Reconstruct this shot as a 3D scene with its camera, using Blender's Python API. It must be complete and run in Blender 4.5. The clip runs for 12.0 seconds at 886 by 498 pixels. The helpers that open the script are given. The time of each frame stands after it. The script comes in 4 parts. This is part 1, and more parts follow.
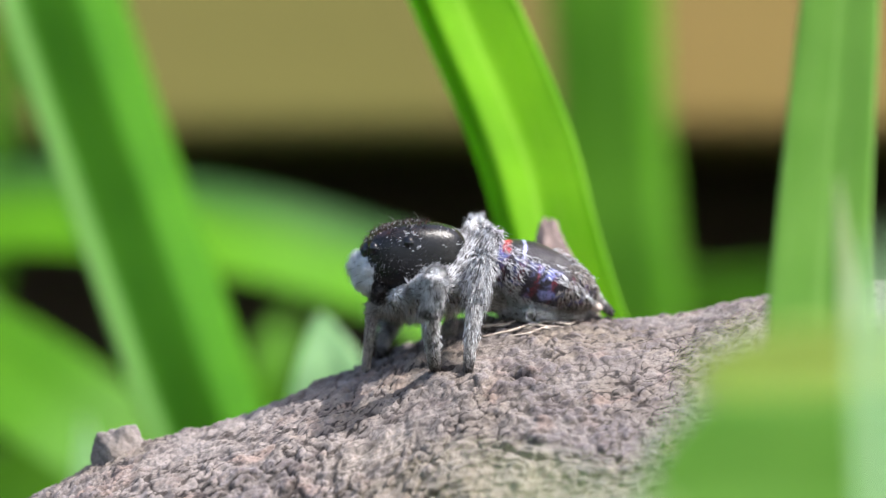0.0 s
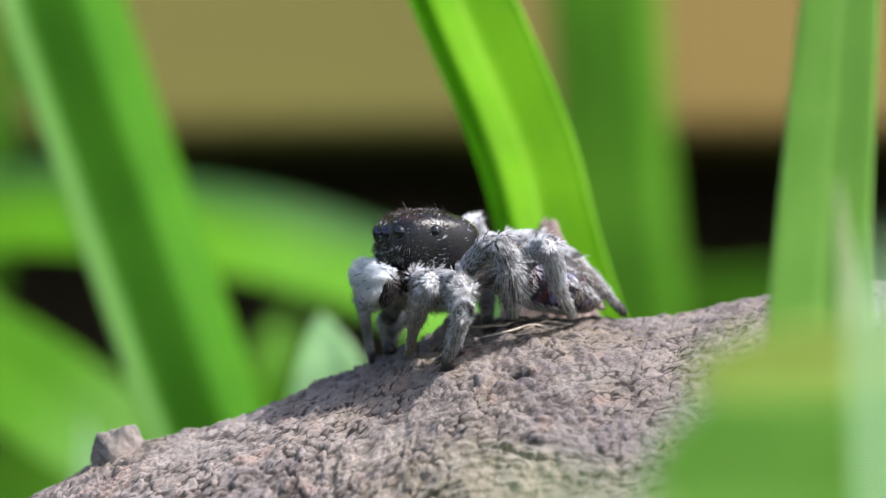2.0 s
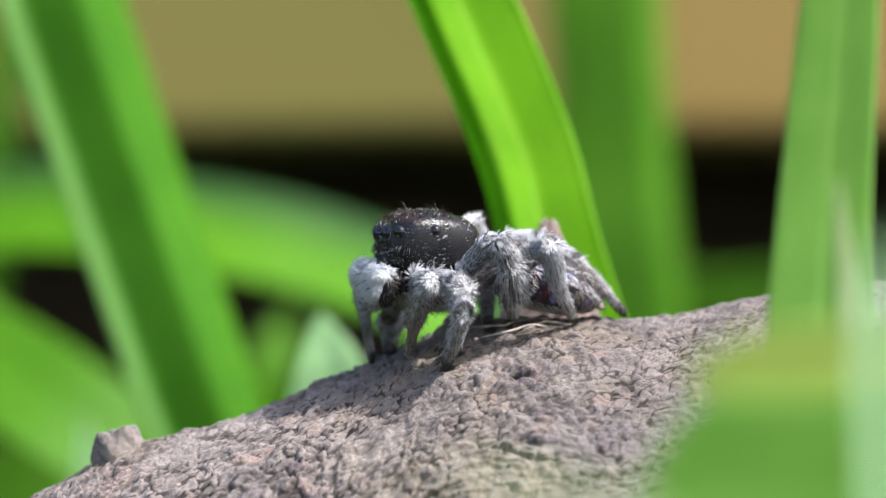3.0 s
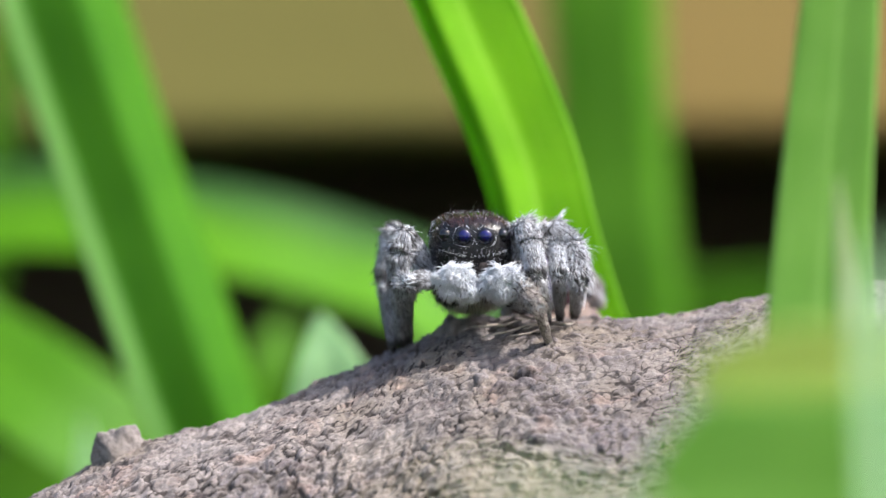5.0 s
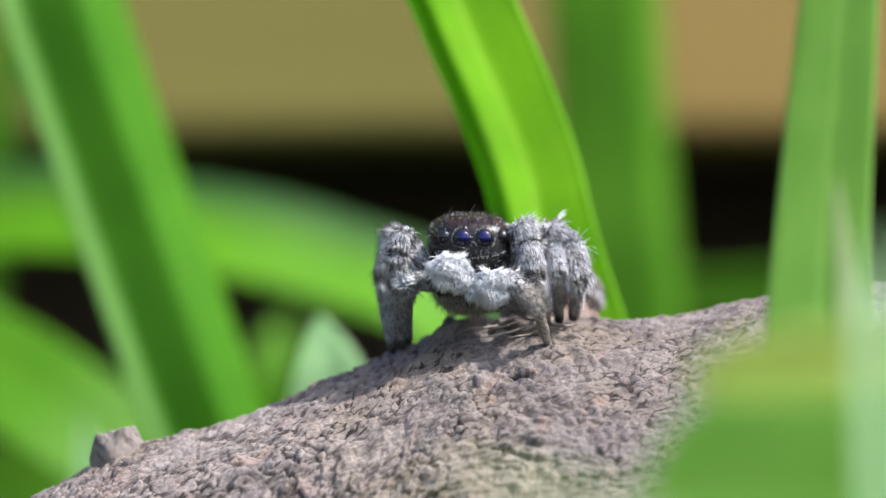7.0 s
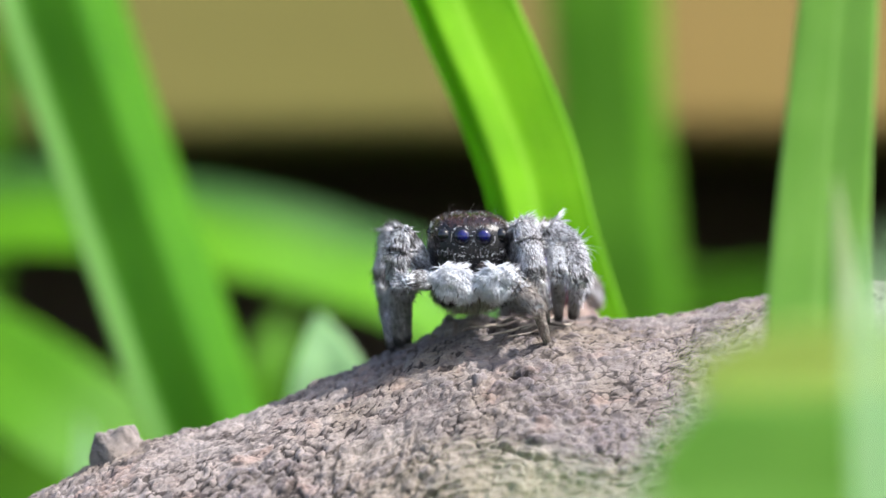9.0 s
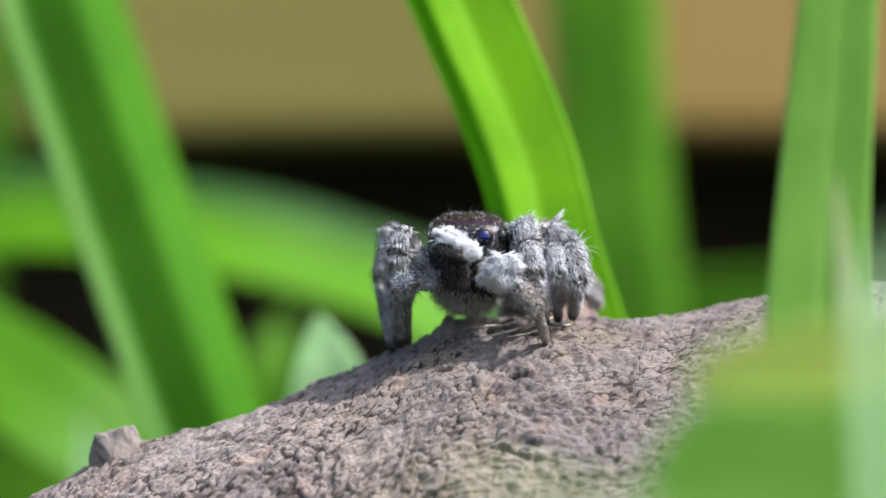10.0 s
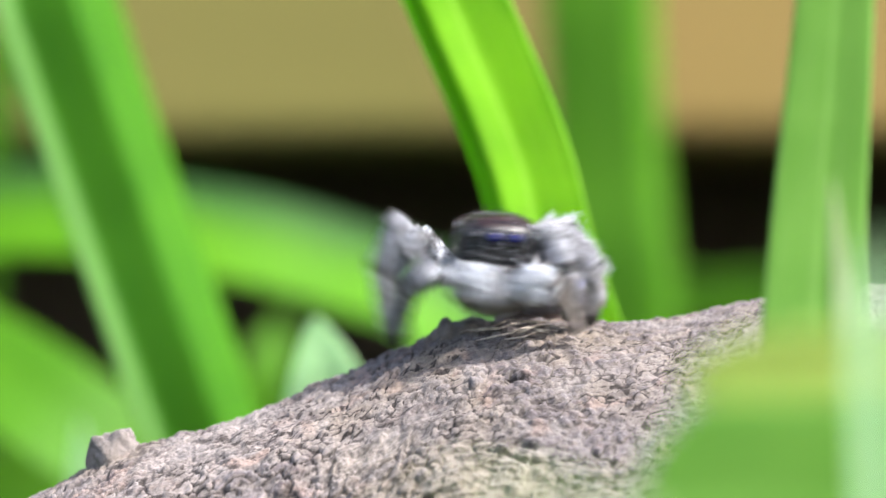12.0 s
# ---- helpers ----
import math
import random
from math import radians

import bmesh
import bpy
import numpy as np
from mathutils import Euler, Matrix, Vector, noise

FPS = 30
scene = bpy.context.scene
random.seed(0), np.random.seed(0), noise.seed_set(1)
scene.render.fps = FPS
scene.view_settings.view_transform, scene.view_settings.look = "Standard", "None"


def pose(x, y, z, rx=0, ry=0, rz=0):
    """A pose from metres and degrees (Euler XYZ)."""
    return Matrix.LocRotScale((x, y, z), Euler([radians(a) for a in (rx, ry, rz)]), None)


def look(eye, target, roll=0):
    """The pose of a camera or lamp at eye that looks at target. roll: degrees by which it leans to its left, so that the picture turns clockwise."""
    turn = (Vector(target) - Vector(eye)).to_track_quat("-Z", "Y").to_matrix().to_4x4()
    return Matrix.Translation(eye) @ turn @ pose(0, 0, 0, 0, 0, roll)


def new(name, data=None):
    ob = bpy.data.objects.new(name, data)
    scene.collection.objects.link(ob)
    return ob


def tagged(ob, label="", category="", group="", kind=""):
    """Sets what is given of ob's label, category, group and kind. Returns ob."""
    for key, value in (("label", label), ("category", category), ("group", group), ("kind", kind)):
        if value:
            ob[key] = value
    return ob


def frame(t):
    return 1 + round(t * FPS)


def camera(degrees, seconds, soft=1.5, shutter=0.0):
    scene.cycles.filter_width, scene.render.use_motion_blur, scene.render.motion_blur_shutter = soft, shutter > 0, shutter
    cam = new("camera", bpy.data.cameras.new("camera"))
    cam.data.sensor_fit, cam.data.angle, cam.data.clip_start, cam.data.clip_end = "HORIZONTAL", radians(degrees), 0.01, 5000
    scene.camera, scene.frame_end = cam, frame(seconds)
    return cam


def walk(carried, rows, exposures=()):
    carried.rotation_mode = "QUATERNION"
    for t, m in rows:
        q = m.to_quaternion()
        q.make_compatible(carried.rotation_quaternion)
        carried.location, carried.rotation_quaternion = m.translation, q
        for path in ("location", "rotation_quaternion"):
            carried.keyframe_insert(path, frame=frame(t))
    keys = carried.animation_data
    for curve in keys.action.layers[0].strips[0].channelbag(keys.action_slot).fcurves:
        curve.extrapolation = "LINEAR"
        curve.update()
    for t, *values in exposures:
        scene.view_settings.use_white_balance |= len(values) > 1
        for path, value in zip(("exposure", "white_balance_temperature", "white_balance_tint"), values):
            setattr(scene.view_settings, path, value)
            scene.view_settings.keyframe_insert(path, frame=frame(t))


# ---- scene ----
# ---------------------------------------------------------------- camera
# A macro shot: the picture is 18 mm wide at the spider, which is 5 mm long.
MM = 0.001
EYE = (0.0, -0.25, 0.0)
cam = camera(4.12, 12.0, soft=1.35, shutter=1.0)
cam.data.dof.use_dof = True
cam.data.dof.focus_distance = 0.2485
cam.data.dof.aperture_fstop = 62.0


def aim(dx, dz):
    return look(EYE, (dx * MM, 0, dz * MM))


walk(cam, [(0.0, aim(0, 0)), (3.0, aim(0, 0.006)), (6.0, aim(0, 0)), (6.5, aim(0.006, 0.012)), (7.0, aim(0.018, 0.028)),
           (9.0, aim(0.028, 0.006)), (9.5, aim(0.034, 0.015)), (10.0, aim(0.036, 0.017)), (10.5, aim(0.06, 0.046)),
           (11.0, aim(0.07, 0.052)), (11.5, aim(0.1, 0.069)), (12.0, aim(0.105, 0.072))],
     exposures=[(0.0, 1.64), (1.0, 1.64), (1.5, 1.58), (2.0, 1.51), (3.0, 1.57), (5.0, 1.57), (5.5, 1.62), (6.0, 1.74), (6.5, 1.66), (7.0, 1.50),
                (9.0, 1.70), (9.5, 1.52), (10.0, 1.45), (10.5, 1.55), (11.0, 1.76), (11.5, 1.97), (12.0, 1.93)])

# ---------------------------------------------------------------- daylight
SUN_FROM = Vector((0.67, -0.31, 0.92)).normalized()      # towards the sun
world = bpy.data.worlds.new("daylight")
scene.world = world
world.use_nodes = True
wt = world.node_tree
sky = wt.nodes.new("ShaderNodeTexSky")
sky.sky_type = 'NISHITA'
sky.sun_disc = False
sky.dust_density = 3.0
sky.ozone_density = 0.8
sky.sun_elevation = math.asin(SUN_FROM.z)
sky.sun_rotation = math.atan2(SUN_FROM.x, SUN_FROM.y)
wt.links.new(sky.outputs[0], wt.nodes["Background"].inputs[0])
wt.nodes["Background"].inputs[1].default_value = 0.15
sun_data = bpy.data.lights.new("sun", 'SUN')
sun_data.energy = 3.6
sun_data.angle = radians(0.53)
sun_data.color = (1.0, 0.975, 0.955)
sun = new("sun", sun_data)
sun.matrix_world = look(SUN_FROM * 2.0, (0, 0, 0))

# ---------------------------------------------------------------- materials
# Sizes inside the materials are in millimetres (object coordinates times 1000).
class Nodes:
    """A small builder for node materials."""

    def __init__(self, name):
        self.mat = bpy.data.materials.new(name)
        self.mat.use_nodes = True
        self.nt = self.mat.node_tree
        self.bsdf = self.nt.nodes["Principled BSDF"]
        self.out = self.nt.nodes["Material Output"]

    def add(self, kind, **values):
        n = self.nt.nodes.new(kind)
        for k, v in values.items():
            n.inputs[k.replace("_", " ")].default_value = v
        return n

    def link(self, a, b):
        self.nt.links.new(a, b)

    def coords(self, scale=(1000.0, 1000.0, 1000.0)):
        tc = self.add("ShaderNodeTexCoord")
        mp = self.add("ShaderNodeMapping")
        mp.inputs["Scale"].default_value = scale
        self.link(tc.outputs["Object"], mp.inputs[0])
        return mp.outputs[0]

    def noise(self, vec, scale, detail=4.0, rough=0.55, distort=0.0):
        n = self.add("ShaderNodeTexNoise", Scale=scale, Detail=detail, Roughness=rough, Distortion=distort)
        self.link(vec, n.inputs["Vector"])
        return n.outputs["Fac"]

    def voronoi(self, vec, scale, feature='F1', rand=1.0):
        n = self.add("ShaderNodeTexVoronoi", Scale=scale, Randomness=rand)
        n.feature = feature
        self.link(vec, n.inputs["Vector"])
        return n.outputs["Distance"]

    def ramp(self, fac, stops):
        n = self.add("ShaderNodeValToRGB")
        el = n.color_ramp.elements
        while len(el) < len(stops):
            el.new(0.5)
        for e, (p, c) in zip(el, stops):
            e.position = p
            e.color = (*c, 1.0) if len(c) == 3 else c
        self.link(fac, n.inputs[0])
        return n.outputs[0]

    def grey(self, fac, stops):
        return self.ramp(fac, [(p, (v, v, v)) for p, v in stops])

    def mix(self, fac, a, b, kind='MIX'):
        n = self.add("ShaderNodeMix")
        n.data_type, n.blend_type = 'RGBA', kind
        for sock, v in ((n.inputs[0], fac), (n.inputs[6], a), (n.inputs[7], b)):
            if isinstance(v, (int, float)):
                sock.default_value = v
            elif isinstance(v, tuple):
                sock.default_value = (*v, 1.0)
            else:
                self.link(v, sock)
        return n.outputs[2]

    def math(self, op, a, b=0.0):
        n = self.add("ShaderNodeMath")
        n.operation = op
        for sock, v in ((n.inputs[0], a), (n.inputs[1], b)):
            if isinstance(v, (int, float)):
                sock.default_value = v
            else:
                self.link(v, sock)
        return n.outputs[0]

    def bump(self, height, strength=0.5, mm=0.05, onto=None):
        n = self.add("ShaderNodeBump", Strength=strength, Distance=mm * MM)
        self.link(height, n.inputs["Height"])
        if onto is not None:
            self.link(onto, n.inputs["Normal"])
        return n.outputs[0]

    def set(self, **values):
        for k, v in values.items():
            sock = self.bsdf.inputs[k.replace("_", " ")]
            if isinstance(v, (int, float)):
                sock.default_value = v
            elif isinstance(v, tuple):
                sock.default_value = (*v, 1.0)
            else:
                self.link(v, sock)
        return self


def bark_material(name="weathered_bark", tint=(1.0, 1.0, 1.0)):
    m = Nodes(name)
    v = m.coords()
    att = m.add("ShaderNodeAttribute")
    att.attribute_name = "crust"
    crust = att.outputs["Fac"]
    big = m.noise(v, 0.30, 5, 0.6)
    mid = m.noise(v, 2.2, 5, 0.6)
    fine = m.noise(v, 9.0, 5, 0.65)
    grit = m.noise(v, 34.0, 3, 0.65)
    bed = m.ramp(mid, [(0.28, (0.134, 0.113, 0.101)), (0.5, (0.215, 0.185, 0.168)), (0.72, (0.289, 0.252, 0.232))])
    warm = m.ramp(fine, [(0.3, (0.161, 0.121, 0.084)), (0.7, (0.289, 0.239, 0.178))])
    bed = m.mix(m.grey(big, [(0.50, 0.0), (0.66, 0.8)]), bed, warm)
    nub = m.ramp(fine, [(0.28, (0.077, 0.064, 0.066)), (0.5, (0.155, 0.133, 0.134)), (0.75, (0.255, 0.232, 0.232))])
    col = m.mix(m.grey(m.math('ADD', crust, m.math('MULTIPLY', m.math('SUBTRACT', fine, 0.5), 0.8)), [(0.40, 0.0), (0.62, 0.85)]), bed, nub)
    col = m.mix(m.grey(fine, [(0.27, 0.6), (0.40, 0.0)]), col, (0.050, 0.039, 0.034))
    col = m.mix(m.grey(grit, [(0.56, 0.0), (0.72, 0.70)]), col, (0.390, 0.356, 0.323))
    col = m.mix(m.grey(grit, [(0.28, 0.5), (0.42, 0.0)]), col, (0.074, 0.060, 0.054))
    pink = m.noise(v, 1.1, 3, 0.5, 0.8)
    col = m.mix(m.grey(pink, [(0.56, 0.0), (0.70, 0.5)]), col, (0.300, 0.205, 0.165))
    # cracks between the plates: grime and crevice shade together, put into the colour
    dirt_and_shade = m.add("ShaderNodeAttribute")
    dirt_and_shade.attribute_name = "plate"
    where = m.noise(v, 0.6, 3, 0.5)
    col = m.mix(m.math('MULTIPLY', m.grey(dirt_and_shade.outputs["Fac"], [(0.36, 1.0), (0.76, 0.0)]), m.grey(where, [(0.30, 0.35), (0.55, 1.0)])), col, (0.040, 0.032, 0.028))
    scab = m.noise(v, 1.7, 6, 0.62, 0.3)
    col = m.mix(m.grey(scab, [(0.53, 0.0), (0.66, 0.62)]), col, m.mix(fine, (0.050, 0.039, 0.038), (0.143, 0.118, 0.113)))
    pale = m.noise(v, 0.75, 4, 0.55)
    col = m.mix(m.grey(pale, [(0.52, 0.0), (0.68, 0.4)]), col, (0.336, 0.298, 0.273))
    col = m.mix(1.0, col, (0.835, 0.83, 0.875), 'MULTIPLY')
    # crust more mauve towards one end, and darker: weaker light put into the colour
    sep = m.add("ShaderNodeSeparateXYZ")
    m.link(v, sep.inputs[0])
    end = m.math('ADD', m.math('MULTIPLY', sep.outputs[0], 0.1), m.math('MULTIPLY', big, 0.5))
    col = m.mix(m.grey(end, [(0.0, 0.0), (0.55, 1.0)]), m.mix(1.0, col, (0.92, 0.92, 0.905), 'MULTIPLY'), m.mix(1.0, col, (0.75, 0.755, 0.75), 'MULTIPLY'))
    # a tan, lichen-stained patch low on the flank
    low = m.math('ADD', m.math('MULTIPLY', m.math('SUBTRACT', 16.75, sep.outputs[2]), 0.55), m.math('MULTIPLY', m.math('SUBTRACT', m.noise(v, 0.9, 4, 0.6), 0.5), 1.4))
    upper = m.grey(m.math('MULTIPLY', sep.outputs[2], 0.05), [(0.4, 0.0), (0.5, 1.0)])
    span = m.grey(m.math('ADD', m.math('MULTIPLY', sep.outputs[0], 0.2), 0.5), [(0.0, 0.0), (0.3, 1.0), (0.9, 1.0), (1.0, 0.0)])
    col = m.mix(m.math('MULTIPLY', m.grey(low, [(0.25, 0.0), (0.75, 0.32)]), m.math('MULTIPLY', upper, span)), col, m.mix(fine, (0.15, 0.12, 0.075), (0.32, 0.28, 0.20)))
    # the slot's inner darkness is painted, as its depth alone stays too light
    col = m.mix(m.grey(m.math('ADD', dirt_and_shade.outputs["Fac"], 1.0), [(0.3, 0.92), (0.85, 0.0)]), col, (0.022, 0.014, 0.010))
    h = m.math('ADD', m.math('MULTIPLY', fine, 0.65), m.math('MULTIPLY', grit, 0.35))
    col = m.mix(1.0, col, tint, 'MULTIPLY')
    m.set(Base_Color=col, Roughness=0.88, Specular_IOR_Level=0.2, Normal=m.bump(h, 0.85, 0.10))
    return m.mat


def leaf_material(name, face, light, rib, gloss=0.42, through_part=0.35, margin=0.0, edge=(0.155, 0.32, 0.085), soft_edge=0.6):
    """Grass leaf: u runs across the blade, v along it (UV map, in blade widths and millimetres)."""
    m = Nodes(name)
    uv = m.add("ShaderNodeUVMap").outputs[0]
    sep = m.add("ShaderNodeSeparateXYZ")
    m.link(uv, sep.inputs[0])
    u = sep.outputs[0]
    st = m.add("ShaderNodeMapping")
    st.inputs["Scale"].default_value = (1.0, 0.02, 1.0)
    m.link(uv, st.inputs[0])
    veins = m.noise(st.outputs[0], 26.0, 2, 0.5)
    blotch = m.noise(m.coords(), 0.55, 3, 0.55)
    col = m.mix(m.grey(blotch, [(0.32, 0.0), (0.68, 1.0)]), face, light)
    col = m.mix(m.grey(veins, [(0.40, 0.0), (0.75, 0.35)]), col, rib)
    # pale midrib and thin pale margins
    mid = m.math('ABSOLUTE', m.math('SUBTRACT', u, 0.5))
    col = m.mix(m.grey(mid, [(0.0, 0.7), (0.03, 0.0)]), col, rib)
    col = m.mix(m.grey(mid, [(0.455, 0.0), (0.49, 0.8)]), col, rib)
    # tints one side: sky sheen on one leaf, shade on another, as colour
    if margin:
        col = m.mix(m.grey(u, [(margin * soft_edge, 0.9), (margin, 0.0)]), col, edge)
    nrm = m.bump(veins, 0.35, 0.05)
    m.set(Base_Color=col, Roughness=gloss, Specular_IOR_Level=0.10, Normal=nrm)
    tr = m.add("ShaderNodeBsdfTranslucent")
    m.link(m.mix(0.55, col, tuple(min(0.9, c * 1.9) for c in light)), tr.inputs[0])
    ms = m.add("ShaderNodeMixShader")
    ms.inputs[0].default_value = through_part
    m.link(m.bsdf.outputs[0], ms.inputs[1])
    m.link(tr.outputs[0], ms.inputs[2])
    m.link(ms.outputs[0], m.out.inputs[0])
    return m.mat


def timber_material(name, dark, pale, along=0.03, ruddy=(0.0, 0.0, 0.0)):
    m = Nodes(name)
    v = m.coords((1000.0 * along, 1000.0, 1000.0))
    grain = m.noise(v, 0.35, 6, 0.6, 0.4)
    fine = m.noise(v, 2.5, 3, 0.6)
    stain = m.noise(m.coords(), 0.06, 2, 0.5)
    col = m.ramp(grain, [(0.3, dark), (0.7, pale)])
    # the board is redder towards its one end
    sep = m.add("ShaderNodeSeparateXYZ")
    m.link(m.coords(), sep.inputs[0])
    end = m.math('ADD', m.math('MULTIPLY', sep.outputs[0], 0.07), m.math('MULTIPLY', m.math('SUBTRACT', stain, 0.5), 0.6))
    col = m.mix(m.grey(end, [(0.0, 0.0), (0.35, 1.0)]), col, ruddy)
    m.set(Base_Color=col, Roughness=0.8, Specular_IOR_Level=0.1, Normal=m.bump(fine, 0.4, 0.2))
    return m.mat


def soil_material():
    m = Nodes("dark_soil")
    v = m.coords()
    n1, n2 = m.noise(v, 0.12, 6, 0.65), m.noise(v, 1.4, 4, 0.6)
    col = m.ramp(n1, [(0.3, (0.012, 0.009, 0.006)), (0.7, (0.05, 0.036, 0.022))])
    m.set(Base_Color=col, Roughness=0.95, Normal=m.bump(n2, 0.8, 0.6))
    return m.mat


def hair_material(name, stops, rough=0.5, patchy=0.0, rings=()):
    """Hair whose shade differs from strand to strand."""
    m = Nodes(name)
    geo = m.add("ShaderNodeNewGeometry")
    col = m.ramp(geo.outputs["Random Per Island"], stops)
    if patchy:
        spots = m.noise(m.coords(), 4.5, 3, 0.6)
        col = m.mix(m.grey(spots, [(0.54, 0.0), (0.66, patchy)]), col, (0.06, 0.052, 0.05))
    if rings:       # dark rings round the limb that carries the hair
        tc = m.add("ShaderNodeTexCoord")
        sep = m.add("ShaderNodeSeparateXYZ")
        m.link(tc.outputs["Generated"], sep.inputs[0])
        uneven = m.math('MULTIPLY', m.math('SUBTRACT', m.noise(m.coords(), 6.0, 2, 0.5), 0.5), 0.22)
        col = m.mix(m.grey(m.math('ADD', sep.outputs[2], uneven), rings), col, (0.045, 0.034, 0.031))
    m.set(Base_Color=col, Roughness=rough, Specular_IOR_Level=0.4)
    tr = m.add("ShaderNodeBsdfTranslucent")
    m.link(col, tr.inputs[0])
    ms = m.add("ShaderNodeMixShader")
    ms.inputs[0].default_value = 0.64
    m.link(m.bsdf.outputs[0], ms.inputs[1])
    m.link(tr.outputs[0], ms.inputs[2])
    m.link(ms.outputs[0], m.out.inputs[0])
    return m.mat


def carapace_material():
    m = Nodes("black_carapace")
    v = m.coords()
    n = m.noise(v, 5.0, 4, 0.6)
    tiny = m.noise(v, 34.0, 3, 0.6)
    sep = m.add("ShaderNodeSeparateXYZ")
    m.link(v, sep.inputs[0])
    band = m.grey(m.math('ADD', sep.outputs[2], m.math('MULTIPLY', m.math('SUBTRACT', n, 0.5), 0.5)), [(0.38, 0.0), (0.60, 1.0)])
    front = m.grey(m.math('ADD', sep.outputs[1], 1.0), [(0.22, 1.0), (0.62, 0.12)])
    col = m.mix(m.math('MULTIPLY', band, front), (0.006, 0.006, 0.007), (0.026, 0.009, 0.008))
    m.set(Base_Color=col, Roughness=m.grey(n, [(0.3, 0.20), (0.7, 0.30)]), Specular_IOR_Level=0.24, Normal=m.bump(tiny, 0.35, 0.02))
    return m.mat


def eye_material(name, tint):
    m = Nodes(name)
    v = m.coords()
    sep = m.add("ShaderNodeSeparateXYZ")
    m.link(v, sep.inputs[0])
    n = m.noise(v, 6.0, 2, 0.5)
    # brighter towards the top: light from above put into the eye's colour
    col = m.ramp(m.math('ADD', m.math('MULTIPLY', sep.outputs[2], 2.6), m.math('ADD', 0.2, m.math('MULTIPLY', n, 0.5))),
                 [(0.10, tuple(c * 0.06 for c in tint)), (0.5, tuple(c * 0.35 for c in tint)), (0.95, tint)])
    col = m.mix(m.grey(m.math('ADD', 0.5, m.math('MULTIPLY', sep.outputs[1], 3.0)), [(0.10, 0.0), (0.26, 1.0)]), col, (0.004, 0.004, 0.006))
    m.set(Base_Color=col, Roughness=0.10, Specular_IOR_Level=0.3, Coat_Weight=0.12, Coat_Roughness=0.04)
    return m.mat


def abdomen_material():
    """Dark scales with dull red cross stripes and small blue-violet iridescent patches."""
    m = Nodes("iridescent_scales")
    v = m.coords()
    sep = m.add("ShaderNodeSeparateXYZ")
    m.link(v, sep.inputs[0])
    wob = m.noise(v, 4.0, 4, 0.65)
    scale = m.noise(v, 30.0, 3, 0.7)
    along = m.math('ADD', sep.outputs[1], m.math('MULTIPLY', wob, 0.55))
    wave = m.math('SINE', m.math('MULTIPLY', along, 17.0))
    col = m.mix(m.math('MULTIPLY', m.grey(wave, [(0.45, 0.0), (0.9, 0.8)]), m.grey(wob, [(0.38, 0.2), (0.6, 1.0)])), (0.018, 0.015, 0.022), (0.20, 0.012, 0.025))
    blue = m.grey(m.noise(v, 2.4, 3, 0.6, 0.5), [(0.50, 0.0), (0.62, 1.0)])
    col = m.mix(m.math('MULTIPLY', blue, 0.8), col, (0.26, 0.29, 0.62))
    # the back: violet, red, black, a pale blue bar, then black
    back = m.ramp(m.math('ADD', m.math('MULTIPLY', m.math('ADD', sep.outputs[1], m.math('MULTIPLY', wob, 0.2)), 0.4), 0.54),
                  [(0.0, (0.10, 0.06, 0.42)), (0.165, (0.12, 0.08, 0.45)), (0.18, (0.50, 0.015, 0.02)), (0.225, (0.40, 0.012, 0.02)), (0.24, (0.012, 0.010, 0.012)),
                   (0.318, (0.012, 0.010, 0.012)), (0.332, (0.40, 0.40, 0.70)), (0.345, (0.40, 0.40, 0.70)), (0.357, (0.015, 0.012, 0.014)), (1.0, (0.03, 0.028, 0.032))])
    col = m.mix(m.grey(sep.outputs[2], [(0.20, 0.0), (0.26, 1.0)]), col, back)
    col = m.mix(m.grey(scale, [(0.38, 0.85), (0.56, 0.0)]), col, (0.012, 0.010, 0.014))
    col = m.mix(m.grey(scale, [(0.66, 0.0), (0.76, 0.7)]), col, (0.42, 0.40, 0.60))
    m.set(Base_Color=col, Roughness=0.28, Metallic=0.08, Specular_IOR_Level=0.34, Normal=m.bump(scale, 0.6, 0.04))
    return m.mat


def skin_material(name, a, b, rough=0.55):
    m = Nodes(name)
    n = m.noise(m.coords(), 7.0, 4, 0.6)
    m.set(Base_Color=m.ramp(n, [(0.35, a), (0.65, b)]), Roughness=rough, Specular_IOR_Level=0.2, Normal=m.bump(n, 0.4, 0.03))
    return m.mat


BARK = bark_material()
STUB_BARK = bark_material("pinkish_broken_bark", (1.06, 0.93, 0.90))
LEAF = leaf_material("grass_leaf", (0.100, 0.280, 0.005), (0.154, 0.385, 0.007), (0.225, 0.43, 0.04), 0.5, 0.5)
# darker leaf; blades labelled in shade have that shade put into this colour
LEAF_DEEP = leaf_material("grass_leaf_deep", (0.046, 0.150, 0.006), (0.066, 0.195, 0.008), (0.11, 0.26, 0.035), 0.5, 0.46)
# pale margin: the sky's sheen on the fold, put into the colour
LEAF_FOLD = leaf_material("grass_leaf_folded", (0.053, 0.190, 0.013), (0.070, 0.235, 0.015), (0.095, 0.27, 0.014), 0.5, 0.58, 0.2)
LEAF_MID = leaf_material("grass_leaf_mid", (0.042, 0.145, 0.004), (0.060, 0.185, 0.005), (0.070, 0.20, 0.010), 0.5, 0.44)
# dark upper part: the side away from the sun, painted into the leaf
LEAF_ARCH = leaf_material("grass_leaf_arching", (0.058, 0.185, 0.005), (0.080, 0.235, 0.006), (0.095, 0.25, 0.015), 0.5, 0.46, 0.46, (0.026, 0.074, 0.026), 0.15)
